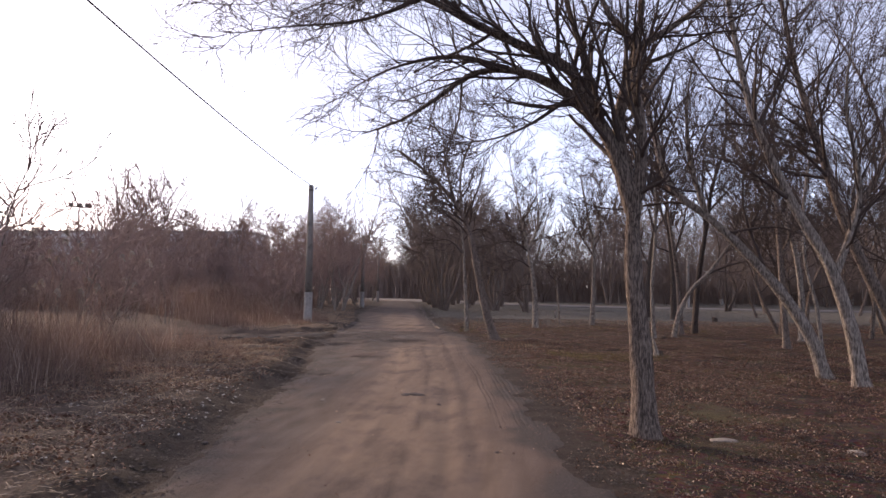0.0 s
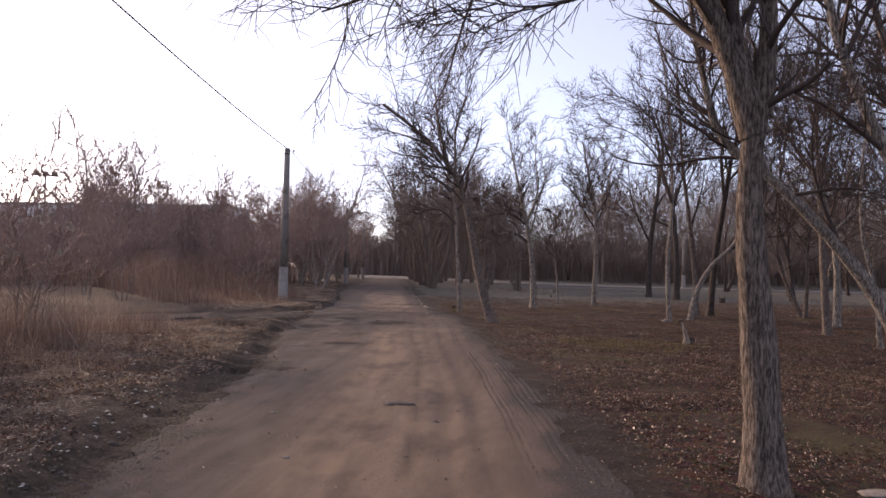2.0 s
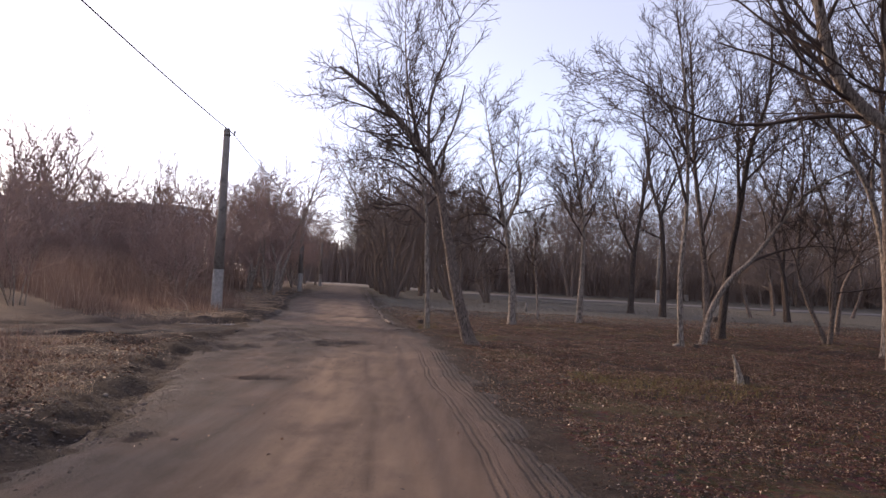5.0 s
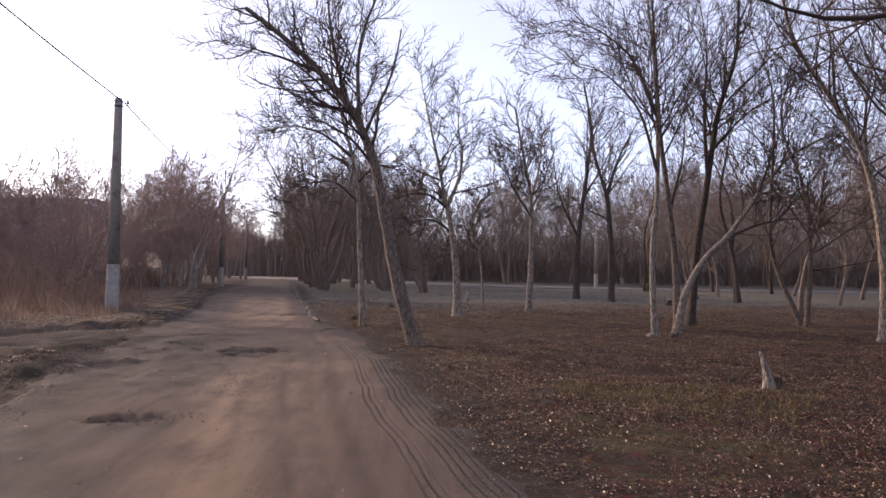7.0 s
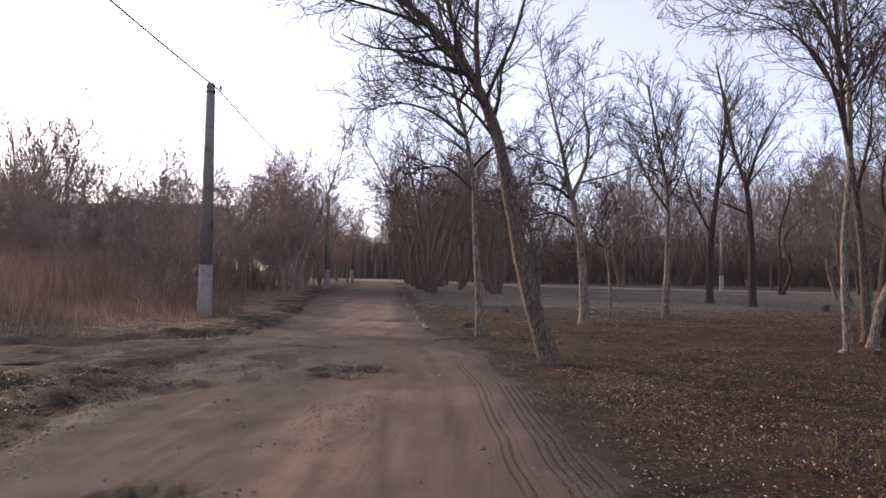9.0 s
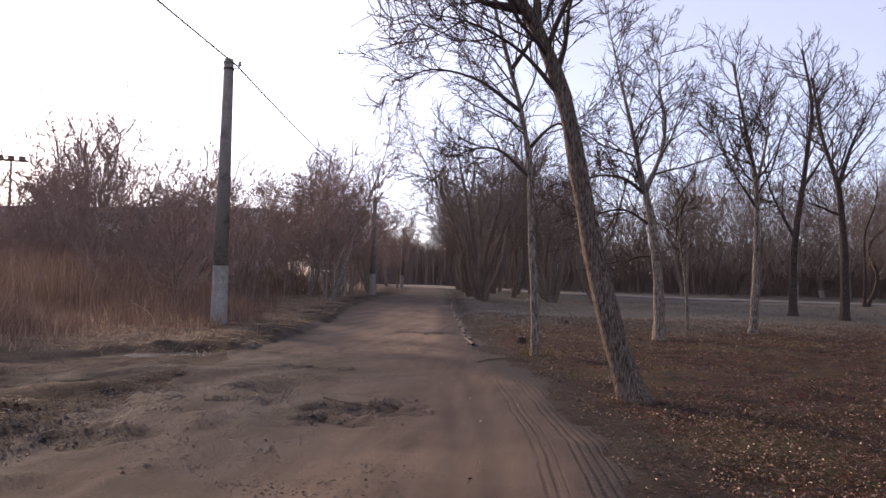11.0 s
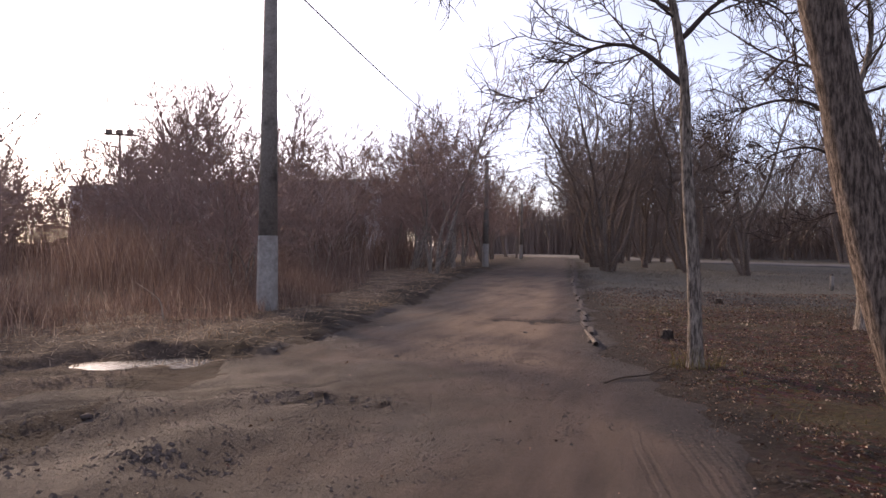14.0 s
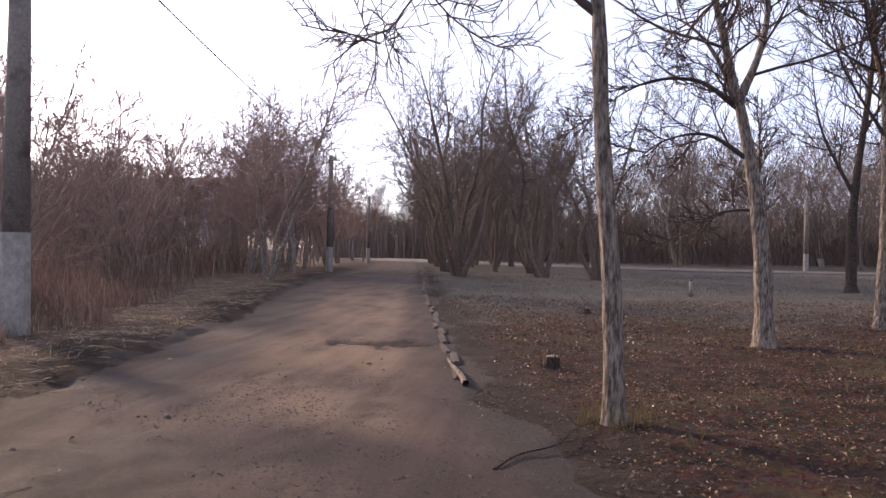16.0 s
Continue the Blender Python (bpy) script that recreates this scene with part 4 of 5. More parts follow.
planted([stock_tree("shrub", 101 + k, 5.5, 0.04, 4, 2.4, BARK_PALE, TWIG_RED, "tall tangled bare shrub in the brush", "shrub", levels=(6, 5, 4), rmin=0.011, sides=2, up=0.1) for k in range(2)], scatter(rng, 30, (-46, -21, 46, 62), 2.4), "tall shrubs in the brush", rng, 0.75, 1.3)


# ---- grasses, reeds, leaves ----
def blades(x, y, z, ln, width, lean, rng, segs=2):
    """Curved, tapering blades standing on the given spots."""
    n = len(x)
    a, b = rng.uniform(0, 6.283, n), rng.uniform(0, 6.283, n)
    d = np.stack([np.cos(a), np.sin(a), np.zeros(n)], 1) * (lean * rng.uniform(0.2, 1.3, n))[:, None]
    w = np.stack([np.cos(b), np.sin(b), np.zeros(n)], 1) * width[:, None] * 0.5
    p0 = np.stack([x, y, z], 1)
    rows = []
    for s in range(segs + 1):
        f = s / segs
        c = p0 + d * (f**1.8 * ln)[:, None] + np.array([0, 0, 1.0]) * (ln * (f - 0.18 * lean * f * f))[:, None]
        taper = 1 - 0.85 * f
        rows += [c - w * taper, c + w * taper]
    V = np.stack(rows, 1)
    k = 2 * (segs + 1)
    i = np.arange(n)[:, None] * k
    q = np.concatenate([i + np.array([[2 * s, 2 * s + 1, 2 * s + 3, 2 * s + 2]]) for s in range(segs)])
    return V.reshape(-1, 3), q


def field_of(name, n, box, keep, ln, width, lean, mat, label, seed, segs=2, category="grass", clump=0.0, name_mesh=None):
    rng = np.random.default_rng(seed)
    if clump:
        cx, cy = rng.uniform(box[0], box[1], n // 9), rng.uniform(box[2], box[3], n // 9)
        x, y = np.repeat(cx, 9) + rng.normal(0, clump, n // 9 * 9), np.repeat(cy, 9) + rng.normal(0, clump, n // 9 * 9)
    else:
        x, y = rng.uniform(box[0], box[1], n), rng.uniform(box[2], box[3], n)
    ok = keep(x, y, rng)
    x, y = x[ok], y[ok]
    low = 0.22 + 0.78 * step(np.minimum(lane_dist(x, y) - 2.4, left_edge(y) - x - 1.8), 0.0, 6.0) if category == "reeds" else 1.0
    if category == "reeds":
        along, aside = -0.69 * (x + 7.2) + 0.72 * (y - 27.0), 0.72 * (x + 7.2) + 0.69 * (y - 27.0)
        low = low * (1 - 0.8 * np.exp(-((aside / 1.5) ** 2)) * (along < 11))
    v, q = blades(x, y, height(x, y) - 0.02, rng.uniform(*ln, len(x)) * low, rng.uniform(*width, len(x)), lean, rng, segs)
    return tagged(link_mesh(name, mesh_of(name, v, q), mat), label, category, kind="stuff")


def in_reeds(x, y, rng):
    return (lane_dist(x, y) > 2.7 + 0.5 * vnoise(x, y, 1.5, 30)) & (x < left_edge(y) - 2.2 - 0.7 * vnoise(x, y, 2.0, 31))


field_of("reeds", 19000, (-24, -8.6, 25, 46), lambda x, y, r: in_reeds(x, y, r) & (y > 12.5 - 1.5 * x * 0.9 - 0) & (x < -9.0 - 0.25 * np.maximum(0, y - 34)), (0.9, 2.5), (0.009, 0.018), 0.5, REED, "tall dry reddish-brown reeds and stalks beside the lane", 101, 3, "reeds", 0.25)
field_of("reeds", 16000, (-20, -6.2, 8, 18.5), lambda x, y, r: in_reeds(x, y, r) & (x < -6.6 - 0.12 * (y - 12) + 0.6 * vnoise(x, y, 2, 33)), (0.9, 2.4), (0.007, 0.014), 0.5, REED, "tall dry reddish-brown reeds behind the muddy verge", 102, 3, "reeds", 0.25)
field_of("reeds", 9000, (-45, -12, 44, 76), lambda x, y, r: x < left_edge(y) - 4, (1.4, 2.6), (0.03, 0.05), 0.35, REED, "distant dry brown reeds under the trees", 103, 2, "reeds", 0.5)
field_of("reeds", 9000, (-12.5, -7.6, 29.0, 40), lambda x, y, r: (x < left_edge(y) - 1.9 - 0.7 * vnoise(x, y, 1.8, 31)) & (lane_dist(x, y) > 3.1), (0.5, 1.7), (0.008, 0.018), 0.3, REED, "dry brown stalks round the foot of the pole", 104, 3, "reeds", 0.15)
field_of("dry_grass", 26000, (-9.5, -1.8, 2, 21), lambda x, y, r: (x < left_edge(y) - 1.0 - 0.4 * vnoise(x, y, 0.8, 34)) & (lane_dist(x, y) > 2.2) & (vnoise(x, y, 0.9, 35) + 0.6 * vnoise(x, y, 0.35, 39) > 0.0), (0.05, 0.2), (0.006, 0.012), 1.6, STRAW, "short matted straw-coloured grass on the verge", 106, 2, "grass", 0.1)
field_of("reeds", 8000, (-9.5, -4.2, 5, 21), lambda x, y, r: (x < left_edge(y) - 2.2 - 0.8 * vnoise(x, y, 1.6, 79)) & (lane_dist(x, y) > 2.6), (0.12, 0.5), (0.005, 0.01), 1.4, REED, "low tangled brown weeds on the verge", 105, 3, "weeds", 0.2)
field_of("dry_grass", 17000, (-16, -5.6, 26, 62), lambda x, y, r: (x < left_edge(y) - 0.6 - 0.4 * vnoise(x, y, 1.0, 36)) & (x > left_edge(y) - 4.6) & (lane_dist(x, y) > 2.5), (0.05, 0.18), (0.008, 0.015), 1.3, STRAW, "pale dry grass along the far verge", 107, 2, "grass", 0.15)
field_of("winter_grass", 24000, (-2, 14, 4, 42), lambda x, y, r: (x > right_edge(y) + 1.0) & (vnoise(x, y, 2.4, 37) + 0.5 * vnoise(x, y, 0.8, 38) > 0.25), (0.04, 0.13), (0.006, 0.012), 0.9, OLIVE, "sparse olive winter grass among the leaves", 108, 2, "grass", 0.12)
field_of("winter_grass", 16000, (-6, 22, 38, 72), lambda x, y, r: (x > right_edge(y) + 0.5), (0.05, 0.14), (0.02, 0.035), 0.9, GREY_GRASS, "thin grey winter grass in the clearing", 109, 2, "grass", 0.3)

# distant brush, its base colour paled to look hazy
field_of("far_brush", 24000, (-150, 150, 128, 190), lambda x, y, r: (x > -26 - 0.4 * (y - 126)), (2.0, 10.0), (0.1, 0.3), 0.3, TWIG_HAZE, "dense bare woodland closing the distance", 120, 2, "woods")
field_of("far_brush", 6000, (-26, 120, 112, 132), lambda x, y, r: x > right_edge(y) + 5, (0.8, 3.0), (0.05, 0.12), 0.5, TWIG_HAZE, "bare grey undergrowth beneath the far wood", 121, 2, "woods")
field_of("far_brush", 3600, (-150, -16, 84, 140), lambda x, y, r: x < left_edge(y) - 4, (1.2, 3.6), (0.05, 0.13), 0.3, TWIG_RED, "bare brush stretching away beyond the thicket", 122, 2, "woods")
field_of("winter_grass", 2800, (1.6, 5.2, 16.4, 20.2), lambda x, y, r: np.hypot((x - 3.3) / 1.5, (y - 18.3) / 1.3) + 0.3 * vnoise(x, y, 0.5, 44) < 1, (0.06, 0.2), (0.006, 0.012), 1.0, OLIVE, "tussock of olive winter grass among the leaves", 123, 2, "grass")


def twig_mist(n, box, keep, low, top, ln, width, mat, label, seed):
    """The fine upper twigs of a distant wood, with an uneven skyline."""
    rng = np.random.default_rng(seed)
    x, y = rng.uniform(box[0], box[1], n), rng.uniform(box[2], box[3], n)
    ok = keep(x, y)
    x, y = x[ok], y[ok]
    roof = top * (0.78 + 0.22 * vnoise(x, y, 5.0, seed) + 0.12 * vnoise(x, y, 1.7, seed + 1))
    z = low + (roof - low) * rng.uniform(0, 1, len(x)) ** 0.8
    v, q = blades(x, y, z, rng.uniform(*ln, len(x)), rng.uniform(*width, len(x)), 0.8, rng, 1)
    return tagged(link_mesh("far_twigs", mesh_of("far_twigs", v, q), mat), label, "woods", kind="stuff")


twig_mist(26000, (-50, -8, 138, 175), lambda x, y: x > -60, 0.5, 9.0, (0.8, 2.4), (0.04, 0.09), TWIG_HAZE, "fine bare twigs closing the end of the road", 129)
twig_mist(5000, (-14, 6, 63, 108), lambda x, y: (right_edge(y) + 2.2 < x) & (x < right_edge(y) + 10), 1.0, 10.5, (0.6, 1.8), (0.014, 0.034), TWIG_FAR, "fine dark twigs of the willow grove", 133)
twig_mist(70000, (-30, 110, 92, 145), lambda x, y: (x > right_edge(y) + 6) & ((x > 10) | (y > 104)), 2.0, 15.0, (0.8, 2.6), (0.04, 0.1), TWIG_HAZE, "fine bare twigs of the far wood", 130)
twig_mist(32000, (-20, 120, 118, 142), lambda x, y: x > right_edge(y) + 6, 0.0, 7.5, (0.8, 2.2), (0.06, 0.16), TWIG_HAZE, "brown undergrowth closing the far wood", 134)
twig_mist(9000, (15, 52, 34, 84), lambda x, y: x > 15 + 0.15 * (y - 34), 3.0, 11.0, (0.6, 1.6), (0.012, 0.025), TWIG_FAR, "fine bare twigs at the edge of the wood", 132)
twig_mist(7000, (-62, -16, 66, 120), lambda x, y: x < left_edge(y) - 3.5, 1.0, 8.0, (0.6, 1.8), (0.02, 0.04), TWIG_RED, "fine reddish twigs of the thicket beyond", 131)


def litter(n, box, keep, size, label, seed):
    """Curled dead leaves lying on the ground."""
    rng = np.random.default_rng(seed)
    x, y = rng.uniform(box[0], box[1], n), rng.uniform(box[2], box[3], n)
    ok = keep(x, y, rng)
    x, y = x[ok], y[ok]
    n = len(x)
    a, s = rng.uniform(0, 6.283, n), rng.uniform(*size, n)
    u = np.stack([np.cos(a), np.sin(a), rng.uniform(-0.45, 0.45, n)], 1) * s[:, None]
    w = np.stack([-np.sin(a), np.cos(a), rng.uniform(-0.4, 0.4, n)], 1) * (s * rng.uniform(0.3, 0.55, n))[:, None]
    c = np.stack([x, y, height(x, y) + 0.006 + rng.uniform(0, 0.018, n)], 1)
    lift = np.array([0, 0, 1.0]) * (s * rng.uniform(0.05, 0.5, n))[:, None]
    V = np.stack([c - u * 0.5, c + w * 0.5 + lift, c + u * 0.5, c - w * 0.5 + lift * 0.6], 1)
    i = np.arange(n)[:, None] * 4
    t = np.concatenate([i + np.array([[0, 2, 1]]), i + np.array([[0, 3, 2]])])
    return tagged(link_mesh("leaf_litter", mesh_of("leaf_litter", V.reshape(-1, 3), None, t, False), LEAF), label, "leaves", kind="stuff")


litter(190000, (-3.2, 13, 3.5, 34), lambda x, y, r: (x > right_edge(y) + 0.5 + 0.3 * vnoise(x, y, 1.4, 7) + 1.0 * r.random(len(x)) ** 2) & (vnoise(x, y, 1.6, 40) + 0.9 * vnoise(x, y, 0.42, 48) + 0.35 * r.normal(size=len(x)) > -0.5 + 0.75 * (1 - step(y, 8, 13))), (0.016, 0.044), "brown curled dead leaves covering the woodland floor", 111)
litter(140000, (0.4, 8.5, 4.5, 24), lambda x, y, r: (x > right_edge(y) + 0.6 + 0.3 * vnoise(x, y, 1.4, 7) + 1.2 * r.random(len(x)) ** 2) & (vnoise(x, y, 1.1, 45) + 0.9 * vnoise(x, y, 0.42, 48) + 0.3 * r.normal(size=len(x)) > -0.3 + 0.7 * (1 - step(y, 8, 13))), (0.014, 0.036), "broken dead leaves thick beside the road", 115)
litter(34000, (0.0, 12, 5, 26), lambda x, y, r: (x > right_edge(y) + 0.9) & (vnoise(x, y, 0.9, 46) + 0.5 * vnoise(x, y, 0.35, 47) > 0.1), (0.03, 0.062), "large curled dead leaves lying in drifts", 116)
litter(30000, (-4, 20, 34, 46), lambda x, y, r: x > right_edge(y) + 0.4 + 1.0 * r.random(len(x)), (0.03, 0.065), "brown dead leaves thinning out towards the clearing", 112)
litter(60000, (-7.5, -1.6, 2.5, 22), lambda x, y, r: (x < left_edge(y) - 0.9 * r.random(len(x)) - 0.5) & (vnoise(x, y, 0.8, 41) > -0.2), (0.025, 0.06), "scattered dead leaves on the muddy verge", 113)
litter(900, (-5, 2, 3, 34), lambda x, y, r: road_in(x, y) > 0.1, (0.02, 0.045), "few stray leaves and crumbs on the dirt road", 114)


def crumble(n, box, keep, size, thin, mat, name, label, seed):
    """Small flat fragments strewn on the ground, as three-cornered chips."""
    rng = np.random.default_rng(seed)
    x, y = rng.uniform(box[0], box[1], n), rng.uniform(box[2], box[3], n)
    ok = keep(x, y, rng)
    x, y = x[ok], y[ok]
    n = len(x)
    a, s = rng.uniform(0, 6.283, n), rng.uniform(*size, n)
    u = np.stack([np.cos(a), np.sin(a), rng.uniform(-0.1, 0.25, n)], 1) * s[:, None]
    w = np.stack([-np.sin(a), np.cos(a), np.zeros(n)], 1) * (s * thin)[:, None]
    c = np.stack([x, y, height(x, y) + 0.012], 1)
    top = np.array([0, 0, 1.0]) * (s * thin * 0.45)[:, None]
    V = np.stack([c - u * 0.5 - w * 0.5, c + u * 0.5 - w * 0.4, c + u * 0.4 + w * 0.5, c - u * 0.5 + w * 0.4, c + top], 1)
    i = np.arange(n)[:, None] * 5
    t = np.concatenate([i + np.array([[k, (k + 1) % 4, 4]]) for k in range(4)])
    return tagged(link_mesh(name, mesh_of(name, V.reshape(-1, 3), None, t, False), mat), label, "debris", kind="stuff")


crumble(20000, (-7, 1.5, 3, 38), lambda x, y, r: (road_in(x, y) > 0) & (vnoise(x, y, 0.8, 60) + 0.5 * vnoise(x, y, 0.3, 61) > 0.0), (0.005, 0.02), 0.7, CLOD, "earth_crumbs", "dark crumbs of earth strewn over the road", 141)
crumble(13000, (-8, -1.5, 3, 23), lambda x, y, r: (x < left_edge(y) + 0.25) & (x > left_edge(y) - 1.1 + 0.5 * vnoise(x, y, 0.6, 78)), (0.008, 0.045), 0.8, CLOD, "earth_crumbs", "dark clods of churned earth along the verge", 142)
crumble(24000, (-9, -1.5, 3, 24), lambda x, y, r: (x < left_edge(y) - 1.0 - 0.5 * vnoise(x, y, 0.7, 77)) & (lane_dist(x, y) > 1.9), (0.04, 0.13), 0.11, STRAW, "straw_litter", "broken pale straw lying on the verge", 143)
crumble(14000, (-13, -5.5, 27, 50), lambda x, y, r: (x < left_edge(y) - 0.2) & (x > left_edge(y) - 4) & (lane_dist(x, y) > 2.2), (0.06, 0.2), 0.07, STRAW, "straw_litter", "broken pale straw lying along the far verge", 144)
crumble(12000, (-3, 4, 3, 33), lambda x, y, r: (x > right_edge(y) + 0.05 + 0.25 * vnoise(x, y, 0.8, 80)) & (x < right_edge(y) + 1.3) & (vnoise(x, y, 0.5, 81) + 0.5 * vnoise(x, y, 0.2, 82) > -0.25), (0.008, 0.04), 0.75, CLOD, "earth_crumbs", "dark crumbs of bare earth beside the road", 148)
litter(14000, (-3, 4, 3, 33), lambda x, y, r: (x > right_edge(y) + 0.25 * vnoise(x, y, 0.8, 80)) & (x < right_edge(y) + 1.4) & (vnoise(x, y, 0.45, 83) > 0.0), (0.014, 0.035), "trodden dead leaves on the bare strip beside the road", 117)
crumble(2600, (-1.5, 12, 4, 36), lambda x, y, r: x > right_edge(y) + 0.4, (0.08, 0.3), 0.03, TWIG, "twig_litter", "small dead twigs lying among the leaves", 145)


def seed_plume(x, y, h, lean):
    """A reed with its feathery seed head."""
    e = base_at("reed_plume", x, y, float(height(x, y)))
    P, R = stem([(0, 0, -0.03), (lean * 0.2, 0.02, h * 0.5), (lean * 0.6, 0.03, h * 0.85), (lean, 0.03, h)], 0.006, 0.003, 8)
    link_mesh("stalk", mesh_of("stalk", *tubes(P, R, 4)), REED, e)
    rg = np.random.default_rng(int(abs(x * 1000)) + 7)
    n = 60
    t = rg.uniform(0, 1, n)
    o = np.stack([lean + 0.1 * t * np.sign(lean), 0.03 + rg.normal(0, 0.008, n), h - 0.04 + 0.1 * t * (1 - t) * 4 - 0.08 * t], 1)
    d = np.stack([rg.uniform(0.3, 1.0, n) * np.sign(lean), rg.normal(0, 0.5, n), rg.uniform(-0.6, 0.4, n)], 1)
    d = unit(d) * rg.uniform(0.03, 0.075, n)[:, None]
    C = np.stack([o, o + d * 0.6, o + d + np.array([0, 0, -0.015])], 1)
    link_mesh("seed_head", mesh_of("seed_head", *tubes(C, np.full((n, 3), 0.008), 3)), PLUME, e, "pale feathery seed head")
    return tagged(e, "dry reed with a pale feathery seed head", "reed", "seed plumes above the reeds")


rng = np.random.default_rng(64)
for k in range(46):
    seed_plume(float(rng.uniform(-13.5, -7.4)), float(rng.uniform(10.5, 16.8)), float(rng.uniform(1.5, 2.9)), float(rng.choice([-1, 1]) * rng.uniform(0.15, 0.45)))

crumble(26000, (-9.5, -1.6, 18, 31), lambda x, y, r: ((road_in(x, y) > -0.5) | (lane_dist(x, y) < 2.6)) & (vnoise(x, y, 1.0, 62) + 0.6 * vnoise(x, y, 0.35, 63) > 0.05), (0.007, 0.034), 0.75, CLOD, "earth_crumbs", "churned crumbs of mud where the lane joins the road", 146)
field_of("dry_grass", 260, (-1.5, -0.7, 28.8, 29.5), lambda x, y, r: np.hypot(x + 1.08, y - 29.1) < 0.32, (0.08, 0.3), (0.005, 0.01), 0.5, OLIVE, "tuft of grass round the foot of a tree", 147, 2, "grass")
for k, (px0, py0, ra, rb) in enumerate([(-4.3, 26.1, 0.55, 0.3), (-2.46, 23.45, 0.35, 0.4), (-4.2, 23.1, 0.8, 0.35), (-4.3, 24.0, 0.5, 0.3), (-5.4, 23.4, 0.6, 0.4)]):
    crumble(260, (px0 - ra, px0 + ra, py0 - rb, py0 + rb), lambda x, y, r: np.hypot((x - px0) / ra, (y - py0) / rb) + 0.5 * vnoise(x, y, 0.2, 75) + 0.5 * r.uniform(-1, 1, len(x)) < 0.7, (0.012, 0.06), 0.8, CLOD, "earth_crumbs", "heap of dark wet clods thrown up by wheels", 150 + k)
for k, (hx, hy, ra, rb) in enumerate(HOLES):
    crumble(240, (hx - 1.6 * ra, hx + 1.6 * ra, hy - 1.6 * rb, hy + 1.6 * rb), lambda x, y, r: np.hypot((x - hx) / ra, (y - hy) / rb) + 0.4 * r.normal(size=len(x)) < 1.15, (0.01, 0.05), 0.8, CLOD, "earth_crumbs", "dark broken clods round a pothole", 160 + k)
crumble(500, (-5.2, -2.2, 4, 12), lambda x, y, r: (x < left_edge(y) - 0.5) & (vnoise(x, y, 0.6, 76) > -0.1), (0.015, 0.05), 0.7, STONE_CHIP, "stone_chips", "pale chips of stone and rubbish on the muddy verge", 158)


# ---- poles and wires ----
def cyl(bm, r0, r1, z0, z1, seg=16, m=None):
    bmesh.ops.create_cone(bm, cap_ends=True, segments=seg, radius1=r0, radius2=r1, depth=z1 - z0, matrix=(m or Matrix()) @ Matrix.Translation((0, 0, (z0 + z1) / 2)))


def box(bm, sx, sy, sz, m=None, bevel=0.0):
    r = bmesh.ops.create_cube(bm, size=1.0, matrix=(m or Matrix()) @ Matrix.Diagonal((sx, sy, sz, 1)))
    if bevel:
        es = list({e for v in r["verts"] for e in v.link_edges})
        bmesh.ops.bevel(bm, geom=es, offset=bevel, segments=2, affect="EDGES")


def utility_pole(x, y, h, lean, label, detail=True):
    """A concrete post with a limewashed foot, an insulator on a hook and a cap."""
    e = base_at("utility_pole", x, y, float(height(x, y)), 8)
    e.matrix_basis = pose(x, y, float(height(x, y)) - 0.05, 0, lean, 8)
    r0, r1 = 0.2, 0.118
    cut = 1.48
    rc = r0 + (r1 - r0) * cut / h
    bm = bmesh.new()
    cyl(bm, rc, r1, cut, h - 0.07, 12)
    part("shaft", bm, CONCRETE, e, smooth=True)
    bm = bmesh.new()
    cyl(bm, r0 + 0.006, rc + 0.006, 0, cut, 12)
    part("limewashed_foot", bm, LIME, e, "white limewashed foot, flaking")
    bm = bmesh.new()
    cyl(bm, r1 + 0.015, r1 * 0.8, h - 0.07, h + 0.03, 12)
    part("cap", bm, CONCRETE, e, "rounded weathered cap")
    bm = bmesh.new()
    cyl(bm, r1 + 0.012, r1 + 0.012, h - 0.24, h - 0.19, 12)
    part("band", bm, RUST, e, "rusty iron band")
    bm = bmesh.new()
    cyl(bm, 0.011, 0.011, 0.08, 0.28, 8, pose(0, 0, h - 0.2, 0, 90, 0))
    cyl(bm, 0.011, 0.011, 0, 0.1, 8, pose(0.27, 0, h - 0.2))
    hook = part("hook", bm, RUST, e)
    bm = bmesh.new()
    cyl(bm, 0.045, 0.035, 0.0, 0.06, 12, pose(0.27, 0, h - 0.13))
    cyl(bm, 0.03, 0.038, 0.06, 0.1, 12, pose(0.27, 0, h - 0.13))
    part("insulator", bm, CERAMIC, hook, "pale glazed insulator")
    return tagged(e, label, "pole", "line of utility poles")


POLES = [(-8.8, 32.88, 6.5), (-12.9, 65.0, 6.5), (-17.3, 96.0, 6.5), (-5.1, 1.0, 6.5)]
utility_pole(*POLES[0], 0.4, "round grey concrete utility pole with white limewashed foot")
utility_pole(*POLES[1], 0.5, "grey concrete utility pole with white foot by the thicket")
utility_pole(*POLES[2], 0.5, "distant grey concrete utility pole beside the road")
utility_pole(-1.56, 88.5, 6.0, 0.0, "dark pole with white foot among the willows")
utility_pole(-5.6, 118.0, 6.0, 0.0, "far dark pole with white foot behind the willows")
utility_pole(40.0, 70.5, 6.0, 0.0, "dark pole with white foot beside the crossing road")
utility_pole(*POLES[3], 0.0, "round grey concrete utility pole on the verge")
utility_pole(19.8, 86.5, 6.0, 0.0, "dark pole with white foot across the clearing")


